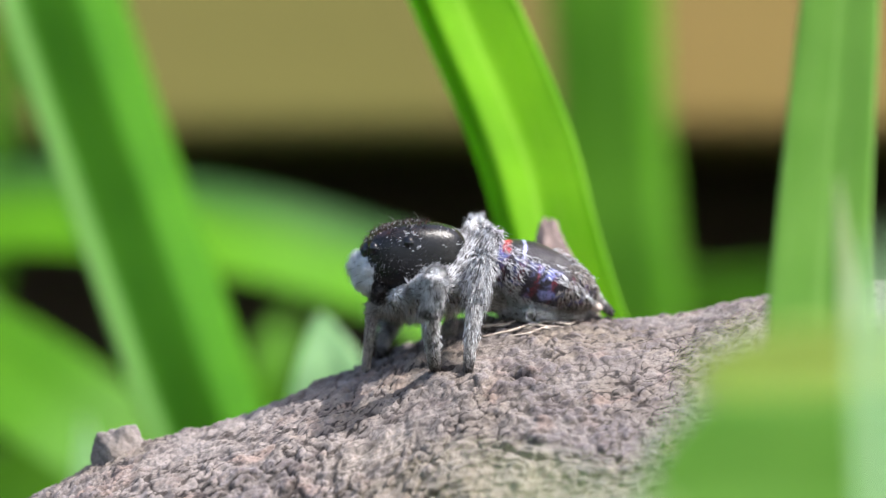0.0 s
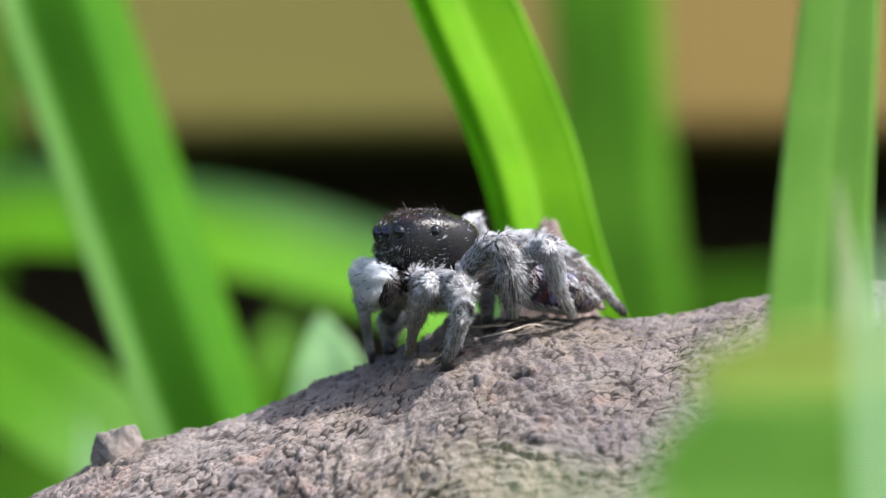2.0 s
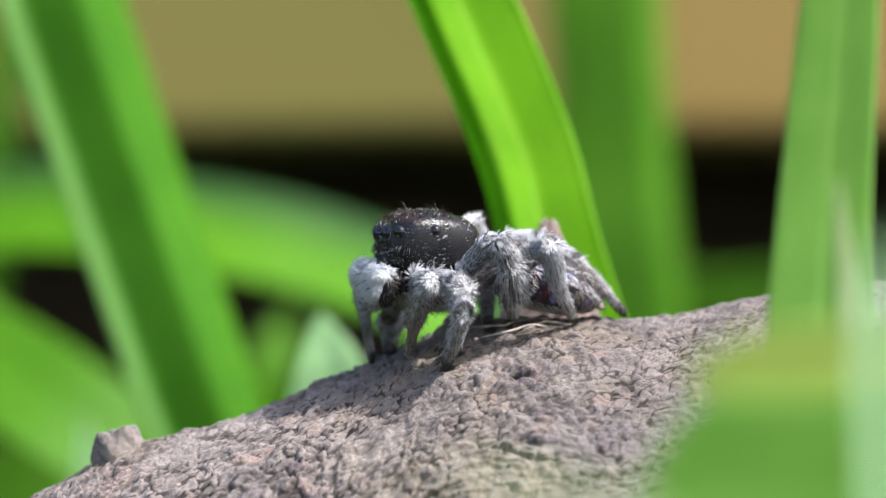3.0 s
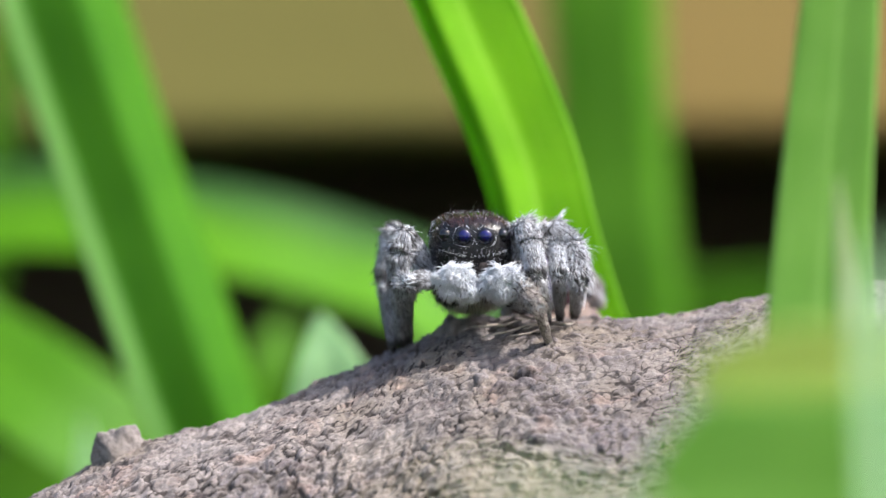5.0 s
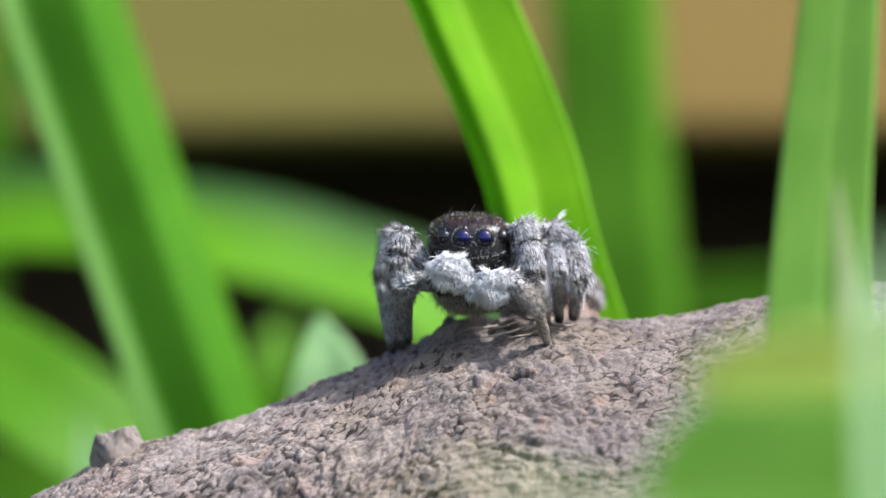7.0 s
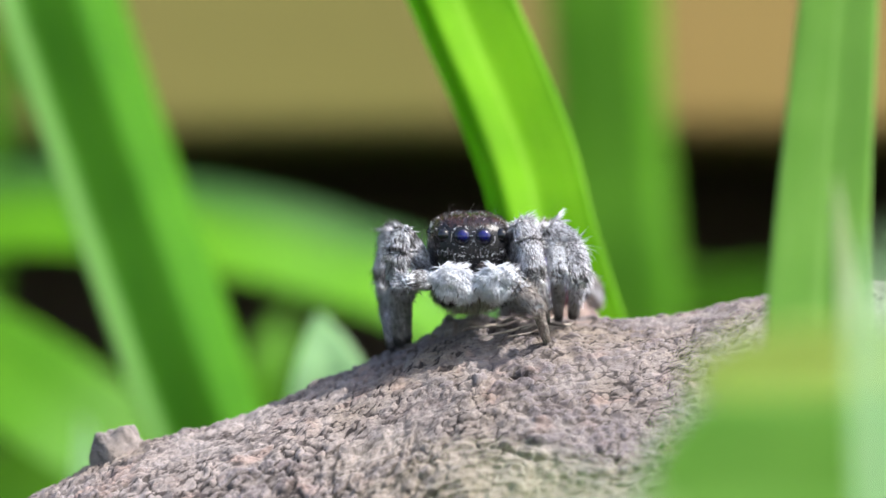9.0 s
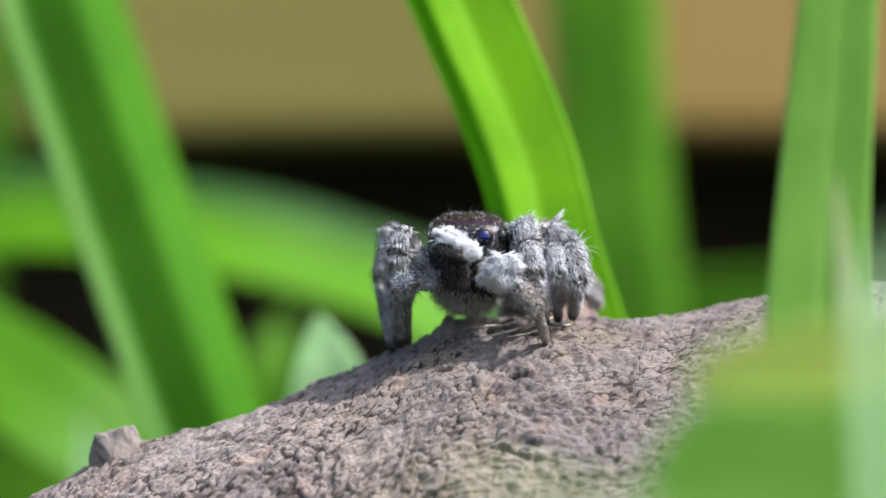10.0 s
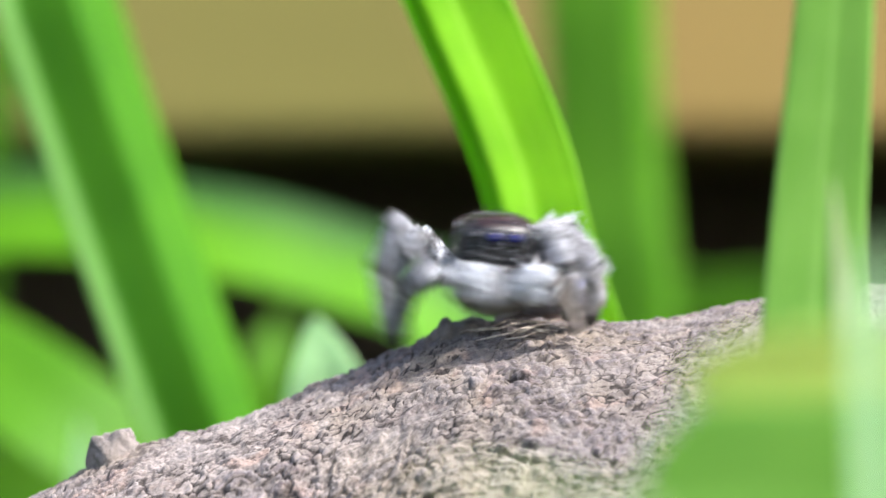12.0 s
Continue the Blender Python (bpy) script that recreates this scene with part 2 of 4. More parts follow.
LEAF_SOFT = leaf_material("grass_leaf_soft", (0.078, 0.195, 0.025), (0.115, 0.255, 0.040), (0.18, 0.33, 0.08), 0.45, 0.45)
LEAF_NEAR = leaf_material("grass_leaf_near", (0.060, 0.165, 0.017), (0.090, 0.215, 0.027), (0.14, 0.28, 0.05), 0.5, 0.45)
LEAF_PALE = leaf_material("grass_leaf_pale", (0.27, 0.46, 0.225), (0.35, 0.55, 0.29), (0.44, 0.58, 0.37))
LEAF_TIP = leaf_material("grass_leaf_tip", (0.19, 0.36, 0.150), (0.25, 0.43, 0.20), (0.33, 0.48, 0.26))
LEAF_STRAW = leaf_material("grass_leaf_straw", (0.23, 0.32, 0.14), (0.30, 0.38, 0.18), (0.36, 0.42, 0.22))
LEAF_DRY = leaf_material("grass_leaf_yellowing", (0.21, 0.30, 0.050), (0.27, 0.36, 0.07), (0.34, 0.40, 0.12))
TAN_WOOD = timber_material("tan_timber", (0.086, 0.078, 0.021), (0.107, 0.095, 0.026), ruddy=(0.138, 0.096, 0.030))
# near-black timber: the shade below the plank is put into its colour
GAP_SHADE_WOOD = timber_material("gap_shade_timber", (0.034, 0.025, 0.026), (0.062, 0.044, 0.042), ruddy=(0.046, 0.031, 0.030))
SOIL = soil_material()
SHELL = carapace_material()
EYE_GLASS = eye_material("blue_black_eye", (0.004, 0.006, 0.115))
EYE_DARK = eye_material("black_eye", (0.010, 0.014, 0.018))
SCALES = abdomen_material()
LEG_SKIN = skin_material("grey_leg_skin", (0.07, 0.066, 0.067), (0.32, 0.315, 0.32))
FIBRE = skin_material("pale_bark_fibre", (0.20, 0.165, 0.14), (0.40, 0.35, 0.30), 0.8)
TAN_SKIN = skin_material("tan_leg_skin", (0.22, 0.175, 0.15), (0.44, 0.38, 0.35))
DARK_SKIN = skin_material("dark_leg_skin", (0.012, 0.010, 0.010), (0.035, 0.028, 0.026), 0.6)
PALE_SKIN = skin_material("white_palp_skin", (0.70, 0.71, 0.74), (0.88, 0.88, 0.90))
GREY_HAIR = hair_material("grey_hair", [(0.0, (0.03, 0.027, 0.027)), (0.09, (0.16, 0.15, 0.145)), (0.18, (0.72, 0.73, 0.77)), (1.0, (0.92, 0.93, 0.96))], 0.5, 0.26)
RING_HAIR = hair_material("ringed_hair", [(0.0, (0.03, 0.027, 0.027)), (0.12, (0.16, 0.145, 0.14)), (0.22, (0.70, 0.705, 0.74)), (1.0, (0.90, 0.905, 0.94))], 0.5, 0.5,
                          [(0.0, 0.15), (0.22, 0.0), (0.70, 0.0), (0.82, 0.75), (0.94, 0.6), (1.0, 0.0)])
STREAK_HAIR = hair_material("streaked_hair", [(0.0, (0.025, 0.022, 0.022)), (0.20, (0.10, 0.092, 0.09)), (0.31, (0.64, 0.645, 0.68)), (1.0, (0.90, 0.905, 0.94))], 0.5, 0.45)
FOOT_HAIR = hair_material("foot_hair", [(0.0, (0.05, 0.045, 0.043)), (0.12, (0.27, 0.25, 0.24)), (0.24, (0.64, 0.62, 0.62)), (1.0, (0.88, 0.87, 0.88))], 0.5, 0.35,
                          [(0.0, 0.0), (0.30, 0.0), (0.42, 0.45), (0.50, 0.40), (0.60, 0.05), (0.76, 0.15), (0.86, 0.8), (1.0, 0.9)])
BROWN_HAIR = hair_material("brown_grey_hair", [(0.0, (0.06, 0.052, 0.047)), (0.30, (0.30, 0.265, 0.245)), (1.0, (0.66, 0.61, 0.585))], 0.55, 0.3)
DARK_HAIR = hair_material("dark_hair", [(0.0, (0.01, 0.01, 0.011)), (0.7, (0.06, 0.05, 0.05)), (1.0, (0.4, 0.38, 0.38))])
RUST_HAIR = hair_material("rust_hair", [(0.0, (0.006, 0.006, 0.006)), (0.74, (0.018, 0.012, 0.011)), (0.86, (0.13, 0.025, 0.018)), (0.93, (0.05, 0.04, 0.04)), (1.0, (0.42, 0.40, 0.39))])
FACE_HAIR = hair_material("speckled_face_hair", [(0.0, (0.02, 0.02, 0.022)), (0.5, (0.075, 0.072, 0.08)), (0.8, (0.22, 0.22, 0.25)), (1.0, (0.58, 0.58, 0.63))])
TAN_HAIR = hair_material("tan_hair", [(0.0, (0.07, 0.058, 0.05)), (0.25, (0.46, 0.41, 0.38)), (1.0, (0.86, 0.82, 0.79))], 0.5, 0.3)
WHITE_HAIR = hair_material("white_hair", [(0.0, (0.80, 0.82, 0.86)), (1.0, (0.94, 0.95, 0.97))], 0.6)

# ---------------------------------------------------------------- mesh helpers
def part(name, bm, material, parent=None, label="", smooth=True):
    """Links a bmesh (in millimetres) as one mesh object."""
    bm.transform(Matrix.Scale(MM, 4))
    me = bpy.data.meshes.new(name)
    bm.to_mesh(me)
    bm.free()
    for p in me.polygons:
        p.use_smooth = smooth
    me.materials.append(material)
    ob = new(name, me)
    ob.parent = parent
    if label:
        tagged(ob, label)
    return ob


def mesh_part(name, verts, faces, material, parent=None, label="", smooth=True):
    """The same from arrays of vertices (millimetres) and faces."""
    me = bpy.data.meshes.new(name)
    me.from_pydata([(x * MM, y * MM, z * MM) for x, y, z in verts], [], faces)
    me.polygons.foreach_set("use_smooth", [smooth] * len(me.polygons))
    me.materials.append(material)
    ob = new(name, me)
    ob.parent = parent
    if label:
        tagged(ob, label)
    return ob


def thing(name, label, category, at=(0, 0, 0), group="", kind=""):
    ob = new(name)
    ob.empty_display_size = 0.002
    ob.location = [c * MM for c in at]
    return tagged(ob, label, category, group, kind)


# ---------------------------------------------------------------- ground
GROUND = -20.0


def build_ground():
    n, half = 150, 120.0
    verts, faces = [], []
    # a fine lumpy middle that runs out into a flat sheet to the horizon
    line = [-40000, -4000, -600, -250] + [-half + 2 * half * i / n for i in range(n + 1)] + [250, 600, 4000, 40000]
    for yy in line:
        for xx in line:
            r = max(abs(xx), abs(yy))
            z = 0.0
            if r <= half:
                f = min(1.0, (half - r) / 30)
                z = f * (1.3 * noise.fractal((xx * 0.11, yy * 0.11, 3), 0.8, 2.1, 5) - 0.6)
            verts.append((xx, yy, GROUND + z))
    w = len(line)
    for j in range(w - 1):
        for i in range(w - 1):
            a = j * w + i
            faces.append((a, a + 1, a + w + 1, a + w))
    g = mesh_part("ground", verts, faces, SOIL)
    tagged(g, "dark lumpy garden soil under the grass", "ground", kind="structure")


build_ground()


# ---------------------------------------------------------------- timber edging
def build_sleeper(name, label, material, x0, x1, y0, y1, z0, z1, edge, seed, batter=0.0):
    """A sawn timber with worn, rounded edges and slightly uneven faces."""
    bm = bmesh.new()
    bmesh.ops.create_cube(bm, size=1.0)
    for v in bm.verts:
        v.co = Vector(((x0 + x1) / 2 + v.co.x * (x1 - x0), (y0 + y1) / 2 + v.co.y * (y1 - y0), (z0 + z1) / 2 + v.co.z * (z1 - z0)))
    bmesh.ops.bevel(bm, geom=bm.edges[:], offset=edge, segments=5, affect='EDGES', profile=0.5)
    lengthy = [e for e in bm.edges if abs(e.verts[0].co.x - e.verts[1].co.x) > 50]
    bmesh.ops.subdivide_edges(bm, edges=lengthy, cuts=60, use_grid_fill=True)
    for v in bm.verts:
        d = noise.noise((v.co.x * 0.03, v.co.y * 0.05, v.co.z * 0.05 + seed))
        v.co += Vector((0, d * 0.35 + (batter * (v.co.z - z0) if v.co.y < (y0 + y1) / 2 else 0), d * 0.3))
    ob = part(name, bm, material)
    return tagged(ob, label, "timber")


# an added sleeper that stands in for the shaded gap under the plank
build_sleeper("shade_gap_sleeper", "added timber sleeper on the soil, coloured dark as the shaded gap", GAP_SHADE_WOOD, -330, 330, 66, 140, GROUND - 2, 2.9, 2, 1.0)
build_sleeper("timber_plank", "tan weathered timber plank with a sloping face on an added dark sleeper", TAN_WOOD, -300, 310, 40, 140, 2.58, 52, 0.8, 7.0, 0.30)


# ---------------------------------------------------------------- the stick
STICK_Y, STICK_R = 1.0, 5.6
CREST = [(-40.0, -10.5), (-8.77, 0.00, -5.09), (-6.13, 0.00, -3.86), (-4.41, 0.00, -3.37), (-3.03, 0.00, -2.89), (-1.65, 0.00, -2.37), (-0.73, 0.00, -1.89), (0.18, 0.00, -1.53), (1.33, 0.00, -1.38),
         (3.63, 0.00, -1.32), (4.78, 0.00, -1.21), (5.92, 0.00, -0.96), (9.00, 0.00, -0.53), (22.0, 1.0), (42.0, -4.0), (62.0, -12.0)]
CREST = [(c[0], c[-1]) for c in CREST]


def crest(x):
    """Height of the stick's back at x, smoothed along its length."""
    xs, zs = [c[0] for c in CREST], [c[1] for c in CREST]
    w = [(-0.3, 0.25), (0.0, 0.5), (0.3, 0.25)]
    return sum(k * float(np.interp(x + d, xs, zs)) for d, k in w)


def lean(x):
    """How far the stick's lower end swings round towards the near side."""
    return 0.10 * min(0.0, x + 0.5)


def girth(a):
    """The stick's radius at the angle a round it: a rounded, slightly four-sided section with an edge on top."""
    n = 2.7
    return STICK_R / (abs(math.cos(a - 0.7854)) ** n + abs(math.sin(a - 0.7854)) ** n) ** (1 / n)


TOP_R = girth(math.pi / 2)


def near_side(x, z):
    """Depth of the stick's near flank at the height z."""
    down = crest(x) - z
    if down <= 0:
        return STICK_Y + lean(x)
    lo, hi = 0.0, math.pi / 2
    for _ in range(30):
        a = (lo + hi) / 2
        if TOP_R - girth(a) * math.sin(a) > down:
            lo = a
        else:
            hi = a
    return STICK_Y + lean(x) - girth(hi) * math.cos(hi)


PIT = (1.56, -2.54)         # a dark slot in the bark: along the stick, and its height


def bark_relief(p, z_world):
    """Outward relief of the bark in millimetres, how far a spot belongs to a raised crust nub, and to a bark plate rather than a crack (0 to 1)."""
    x, y, z = p
    swell = 0.16 * noise.noise((x * 0.30, y * 0.5, z * 0.5))
    warp = noise.noise_vector((x * 0.9, y * 1.1, z * 1.1)) * 1.3 + noise.noise_vector((x * 4.2, y * 4.2, z * 4.2)) * 0.42
    q = Vector((x * (1.9 if x < 0 else 2.6), y * 5.0, z * 5.0)) + warp      # longer flakes on one half
    d, sites = noise.voronoi(q)
    crack = max(0.0, d[1] - d[0])
    own = abs(noise.cell(sites[0] * 7.31))                    # a height of its own for each nub
    rough = max(0.0, min(1.0, 0.50 + 1.1 * noise.noise((x * 0.40 + 7, y * 0.6, z * 0.6))))
    dome = min(1.0, crack / (0.10 + 0.16 * own)) ** (0.7 if x > 0 else 0.7 - 0.08 * max(x, -3.0))
    off = q - sites[0]
    tilt = 0.09 * (off.x * (own - 0.5) + off.z * (abs(noise.cell(sites[0] * 3.7)) - 0.35))      # each flake lifts at one edge
    d2, s2 = noise.voronoi(q * 2.6 + warp * 1.5)
    small = abs(noise.cell(s2[0] * 5.3))
    nub = ((0.05 + (0.09 if x > 0 else 0.09 - 0.02 * max(x, -3.0)) * own) + tilt) * dome + (0.05 * small - 0.01) * min(1.0, (d2[1] - d2[0]) / 0.25)
    crust = noise.fractal((x * 2.6, y * 3.6, z * 3.6), 0.65, 2.2, 6)
    split = noise.noise((x * 0.55 + 3 + 0.3 * warp.x, y * 3.4, z * 3.4 + 0.25 * warp.z)) 
    ridge = -0.26 * max(0.0, 1.0 - abs(split) / 0.07) * max(0.0, noise.noise((x * 0.7, y * 0.9, z + 5)) + 0.15)
    u, w = (x - PIT[0]) / 0.27, (z_world - PIT[1] + 0.05 * (x - PIT[0])) / 0.052
    pit = -0.32 * math.exp(-(u * u + w * w) ** 2)
    u, w = (x - 1.45) / 0.75, (z_world + 4.02 - 0.14 * math.sin(2.2 * x) + 0.10 * warp.z) / 0.06
    pit -= 0.14 * math.exp(-(u * u + w * w) ** 2)         # a short fissure low on the flank
    d3, s3 = noise.voronoi(Vector((x * 3.6, y * 4.6, z * 4.6)) + warp * 0.5)
    end = max(0.0, min(1.0, (x + 0.6) / 2.2))
    size = abs(noise.cell(s3[0] * 2.9))
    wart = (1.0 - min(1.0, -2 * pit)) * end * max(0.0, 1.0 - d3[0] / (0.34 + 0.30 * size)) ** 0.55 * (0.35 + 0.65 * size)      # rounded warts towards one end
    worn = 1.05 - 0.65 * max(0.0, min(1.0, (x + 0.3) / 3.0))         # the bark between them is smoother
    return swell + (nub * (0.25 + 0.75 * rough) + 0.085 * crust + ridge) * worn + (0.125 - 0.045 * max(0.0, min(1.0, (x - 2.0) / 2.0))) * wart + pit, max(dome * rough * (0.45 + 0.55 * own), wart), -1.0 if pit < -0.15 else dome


def build_stick():
    stick = thing("stick", "grey-brown weathered stick with crusty cracked bark lying in the grass", "stick", (0, STICK_Y, GROUND))
    xs = list(np.linspace(-40, -11, 40)) + list(np.linspace(-10.6, 9.0, 640)) + list(np.linspace(9.6, 62, 70))
    fine = np.linspace(-12, 118, 420)
    rest = np.linspace(118, 348, 50)[1:-1]
    angles = [radians(a) for a in list(fine) + list(rest)]
    n = len(angles)
    verts, faces, crusts, plates = [], [], [], []
    for x in xs:
        c = crest(x) - TOP_R
        near = -10.8 < x < 9.2
        for k, a in enumerate(angles):
            ny, nz = -math.cos(a), math.sin(a)
            g = girth(a)
            p = (x, g * ny, g * nz)
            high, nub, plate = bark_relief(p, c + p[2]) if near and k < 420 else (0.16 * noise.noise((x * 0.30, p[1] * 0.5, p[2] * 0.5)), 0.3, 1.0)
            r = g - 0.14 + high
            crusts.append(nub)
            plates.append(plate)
            verts.append((x, r * ny + lean(x), c + r * nz - GROUND))
    for i in range(len(xs) - 1):
        for k in range(n):
            a, b = i * n + k, i * n + (k + 1) % n
            faces.append((a, a + n, b + n, b))
    faces.append(tuple(range(n - 1, -1, -1)))
    faces.append(tuple(range((len(xs) - 1) * n, len(xs) * n)))
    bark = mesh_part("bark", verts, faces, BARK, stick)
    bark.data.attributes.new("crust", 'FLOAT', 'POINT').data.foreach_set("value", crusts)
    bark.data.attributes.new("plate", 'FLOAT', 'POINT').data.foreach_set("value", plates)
    stub(stick, "side_twig_stub", (2.24, 2.70, -1.38), (0.94, 0.7, 2.0), 3, 5.0, narrow=0.74, bark=STUB_BARK)
    stub(stick, "bud_scar", (-6.54, 0.22, -4.07), (0.62, 0.5, 0.72), 5, 6.0, blunt=0.55)
    stub(stick, "bark_knob", (0.70, 0.90, -1.72), (0.78, 0.7, 0.39), 0, 7.0, "dark lump of bark")
    stub(stick, "bark_knob", (0.18, 0.80, -1.74), (0.36, 0.6, 0.38), 0, 4.0, "dark lump of bark")
    splinters(stick)
    return stick


def splinters(stick):
    """Pale bark fibres that have come loose along the stick's back."""
    for x, down, length in ((0.4, 0.20, 1.4), (0.75, 0.33, 1.7), (1.0, 0.12, 1.5), (1.35, 0.40, 0.9), (1.6, 0.24, 1.1)):
        verts, faces = [], []
        n = 14
        for i in range(n + 1):
            f = i / n
            px = x + length * f
            z = crest(px) - down - 0.04 * math.sin(f * 7 + x * 9) + 0.10 * f + 0.05 * noise.noise((px * 3, x * 5, 0))
            py = near_side(px, z)
            w = 0.020 * (1 - abs(2 * f - 1) ** 3) * (1 + 0.5 * noise.noise((px * 6, x, 0))) + 0.004
            lift = 0.02 + 0.03 * math.sin(f * 3.1)
            for dy, dz in ((-w, -w), (-w * 0.3, w), (w, 0.0)):
                verts.append((px, py + dy - lift, z + dz + lift - GROUND))
        for i in range(n):
            for k in range(3):
                a, b = i * 3 + k, i * 3 + (k + 1) % 3
                faces.append((a, b, b + 3, a + 3))
        verts = [(a, b - STICK_Y, c) for a, b, c in verts]
        mesh_part("splinter", verts, faces, FIBRE, stick, "pale loose bark fibre")


def stub(stick, name, at, size, lean, seed, label="pinkish-grey broken stub", blunt=9.0, narrow=0.42, bark=None):
    """A broken-off stub: a rough, lumpy cone with a ragged top."""
    bm = bmesh.new()
    bmesh.ops.create_icosphere(bm, subdivisions=5, radius=1.0)
    for v in bm.verts:
        c = v.co.copy()
        taper = 1.0 - narrow * max(0.0, c.z)
        d = 1 + 0.24 * noise.noise(c * 1.7 + Vector((seed, 0, 0))) + 0.07 * noise.fractal(c * 4.0 + Vector((0, seed, 0)), 0.8, 2.0, 4)
        v.co = Vector((c.x * size[0] * taper * d + lean * -0.02 * c.z, c.y * size[1] * taper * d, min(c.z, blunt + 0.12 * c.x) * size[2] * d))
    ob = part(name, bm, bark or BARK, stick, label)
    for att, value in (("crust", 0.35), ("plate", 1.0)):
        ob.data.attributes.new(att, 'FLOAT', 'POINT').data.foreach_set("value", [value] * len(ob.data.vertices))
    ob.location = [v * MM for v in (at[0], at[1] - STICK_Y, at[2] - GROUND)]
    return ob


build_stick()


# ---------------------------------------------------------------- grass
def spline(points, n):
    """Points along a smooth line through the given ones."""
    pts = [Vector(p) for p in points]
    pts = [2 * pts[0] - pts[1]] + pts + [2 * pts[-1] - pts[-2]]
    out = []
    segs = len(pts) - 3
    for i in range(n + 1):
        f = i / n * segs
        k = min(int(f), segs - 1)
        t = f - k
        a, b, c, d = pts[k:k + 4]
        out.append(0.5 * (2 * b + (c - a) * t + (2 * a - 5 * b + 4 * c - d) * t * t + (3 * b - a - 3 * c + d) * t ** 3))
    return out


def blade(points, width, section, material, label, turn=0.0, tip=False, seed=0, rows=70, name="grass_blade"):
    """A grass blade along a line: section gives (across, lift) in half widths from margin to margin; turn rolls it about its line."""
    line = spline(points, rows)
    base = line[0].copy()
    us = np.linspace(-1, 1, 25)
    sx, sz = [s[0] for s in section], [s[1] for s in section]
    lift = [float(np.mean([np.interp(u + d, sx, sz) for d in (-0.06, 0, 0.06)])) for u in us]
    thick = 0.10
    verts, faces, uvs = [], [], []
    run = 0.0
    for i, p in enumerate(line):
        t = (line[min(i + 1, rows)] - line[max(i - 1, 0)]).normalized()
        if i:
            run += (p - line[i - 1]).length
        side = Vector((0, 1, 0)).cross(t).normalized()
        side = Matrix.Rotation(radians(turn), 3, t) @ side
        out = side.cross(t).normalized()          # towards the viewer's side for turn 0
        if out.y > 0 and abs(turn) < 90:
            out = -out
        f = i / rows
        w = width / 2 * (min(1.0, 0.65 + f) * min(1.0, (1.001 - f) * 6) ** 0.7 if not tip else min(1.0, 0.75 + f) * min(1.0, (1.001 - f) * (2.6 if tip is True else tip)) ** (0.75 if tip is True else 0.5))
        wav = 0.05 * noise.noise((f * 4, seed, 0))
        for back in (0, 1):
            for u, l in zip(us, lift):
                edge = 1 - abs(u) ** 6
                q = p + side * (u * w) + out * (l * w + wav * u * w + (0.5 - back) * thick * (0.25 + 0.75 * edge)) - base
                verts.append(tuple(q))
                uvs.append(((u + 1) / 2, run))
    m = 2 * len(us)
    k = len(us)
    for i in range(rows):
        for j in range(k - 1):
            a = i * m + j
            faces.append((a, a + 1, a + m + 1, a + m))
            b = a + k
            faces.append((b, b + m, b + m + 1, b + 1))
        for j in (0, k - 1):
            a = i * m + j
            q = (a, a + m, a + m + k, a + k)
            faces.append(q if j == 0 else q[::-1])
    ob = mesh_part(name, verts, faces, material)
    uv = ob.data.uv_layers.new(name="UVMap")
    flat = []
    for lp in ob.data.loops:
        flat.extend(uvs[lp.vertex_index])
    uv.data.foreach_set("uv", flat)
    ob.location = base * MM
    return tagged(ob, label, "grass blade", "grass blades round the stick")


FLAT = [(-1, 0.12), (0, 0), (1, 0.12)]
VEE = [(-1, 0.4), (0, 0), (1, 0.4)]

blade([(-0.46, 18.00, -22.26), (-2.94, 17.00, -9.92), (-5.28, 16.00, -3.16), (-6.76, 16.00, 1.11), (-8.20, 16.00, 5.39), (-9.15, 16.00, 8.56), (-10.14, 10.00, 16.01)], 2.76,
      [(-1, 0.06), (-0.64, -0.13), (0.24, 0.18), (1, -0.40)], LEAF_FOLD, "broad upright deep green grass blade with a sunlit fold and a margin coloured as sky sheen", 12, seed=1)
blade([(8.41, 8.00, -20.84), (5.90, 7.00, -9.55), (2.60, 6.00, -1.28), (1.63, 6.00, 2.01), (0.31, 6.00, 5.18), (-0.86, 6.00, 7.77), (-3.48, 9.00, 13.57)], 2.20,
      [(-1, -0.80), (-0.52, 0.30), (0.08, -0.12), (0.94, -0.30), (1, -0.22)], LEAF, "bright green creased grass blade leaning behind the stick", -10, seed=2)
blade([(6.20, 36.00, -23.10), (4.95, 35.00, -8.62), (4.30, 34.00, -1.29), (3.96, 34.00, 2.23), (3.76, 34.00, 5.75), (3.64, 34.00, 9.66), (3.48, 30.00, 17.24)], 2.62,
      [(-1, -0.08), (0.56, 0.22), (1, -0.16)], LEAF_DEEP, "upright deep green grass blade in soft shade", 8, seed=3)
blade([(6.51, -12.00, -20.32), (6.98, -11.00, -9.43), (7.28, -10.00, -2.85), (7.41, -9.50, 0.23), (7.77, -9.00, 4.88), (7.98, -9.00, 7.09), (8.40, -9.00, 9.86)], 2.05,
      [(-1, 0.1), (0.2, -0.10), (1, -0.06)], LEAF_SOFT, "upright mid-green grass blade standing before the stick", 0, tip=1.7, seed=4)
blade([(9.10, -15.00, -18.09), (8.10, -15.00, -4.72), (7.76, -15.00, -1.23), (7.52, -15.00, 1.47)], 0.52, FLAT, LEAF_STRAW,
      "narrow straw-coloured grass blade tip before a broader blade", 0, tip=True, seed=5)
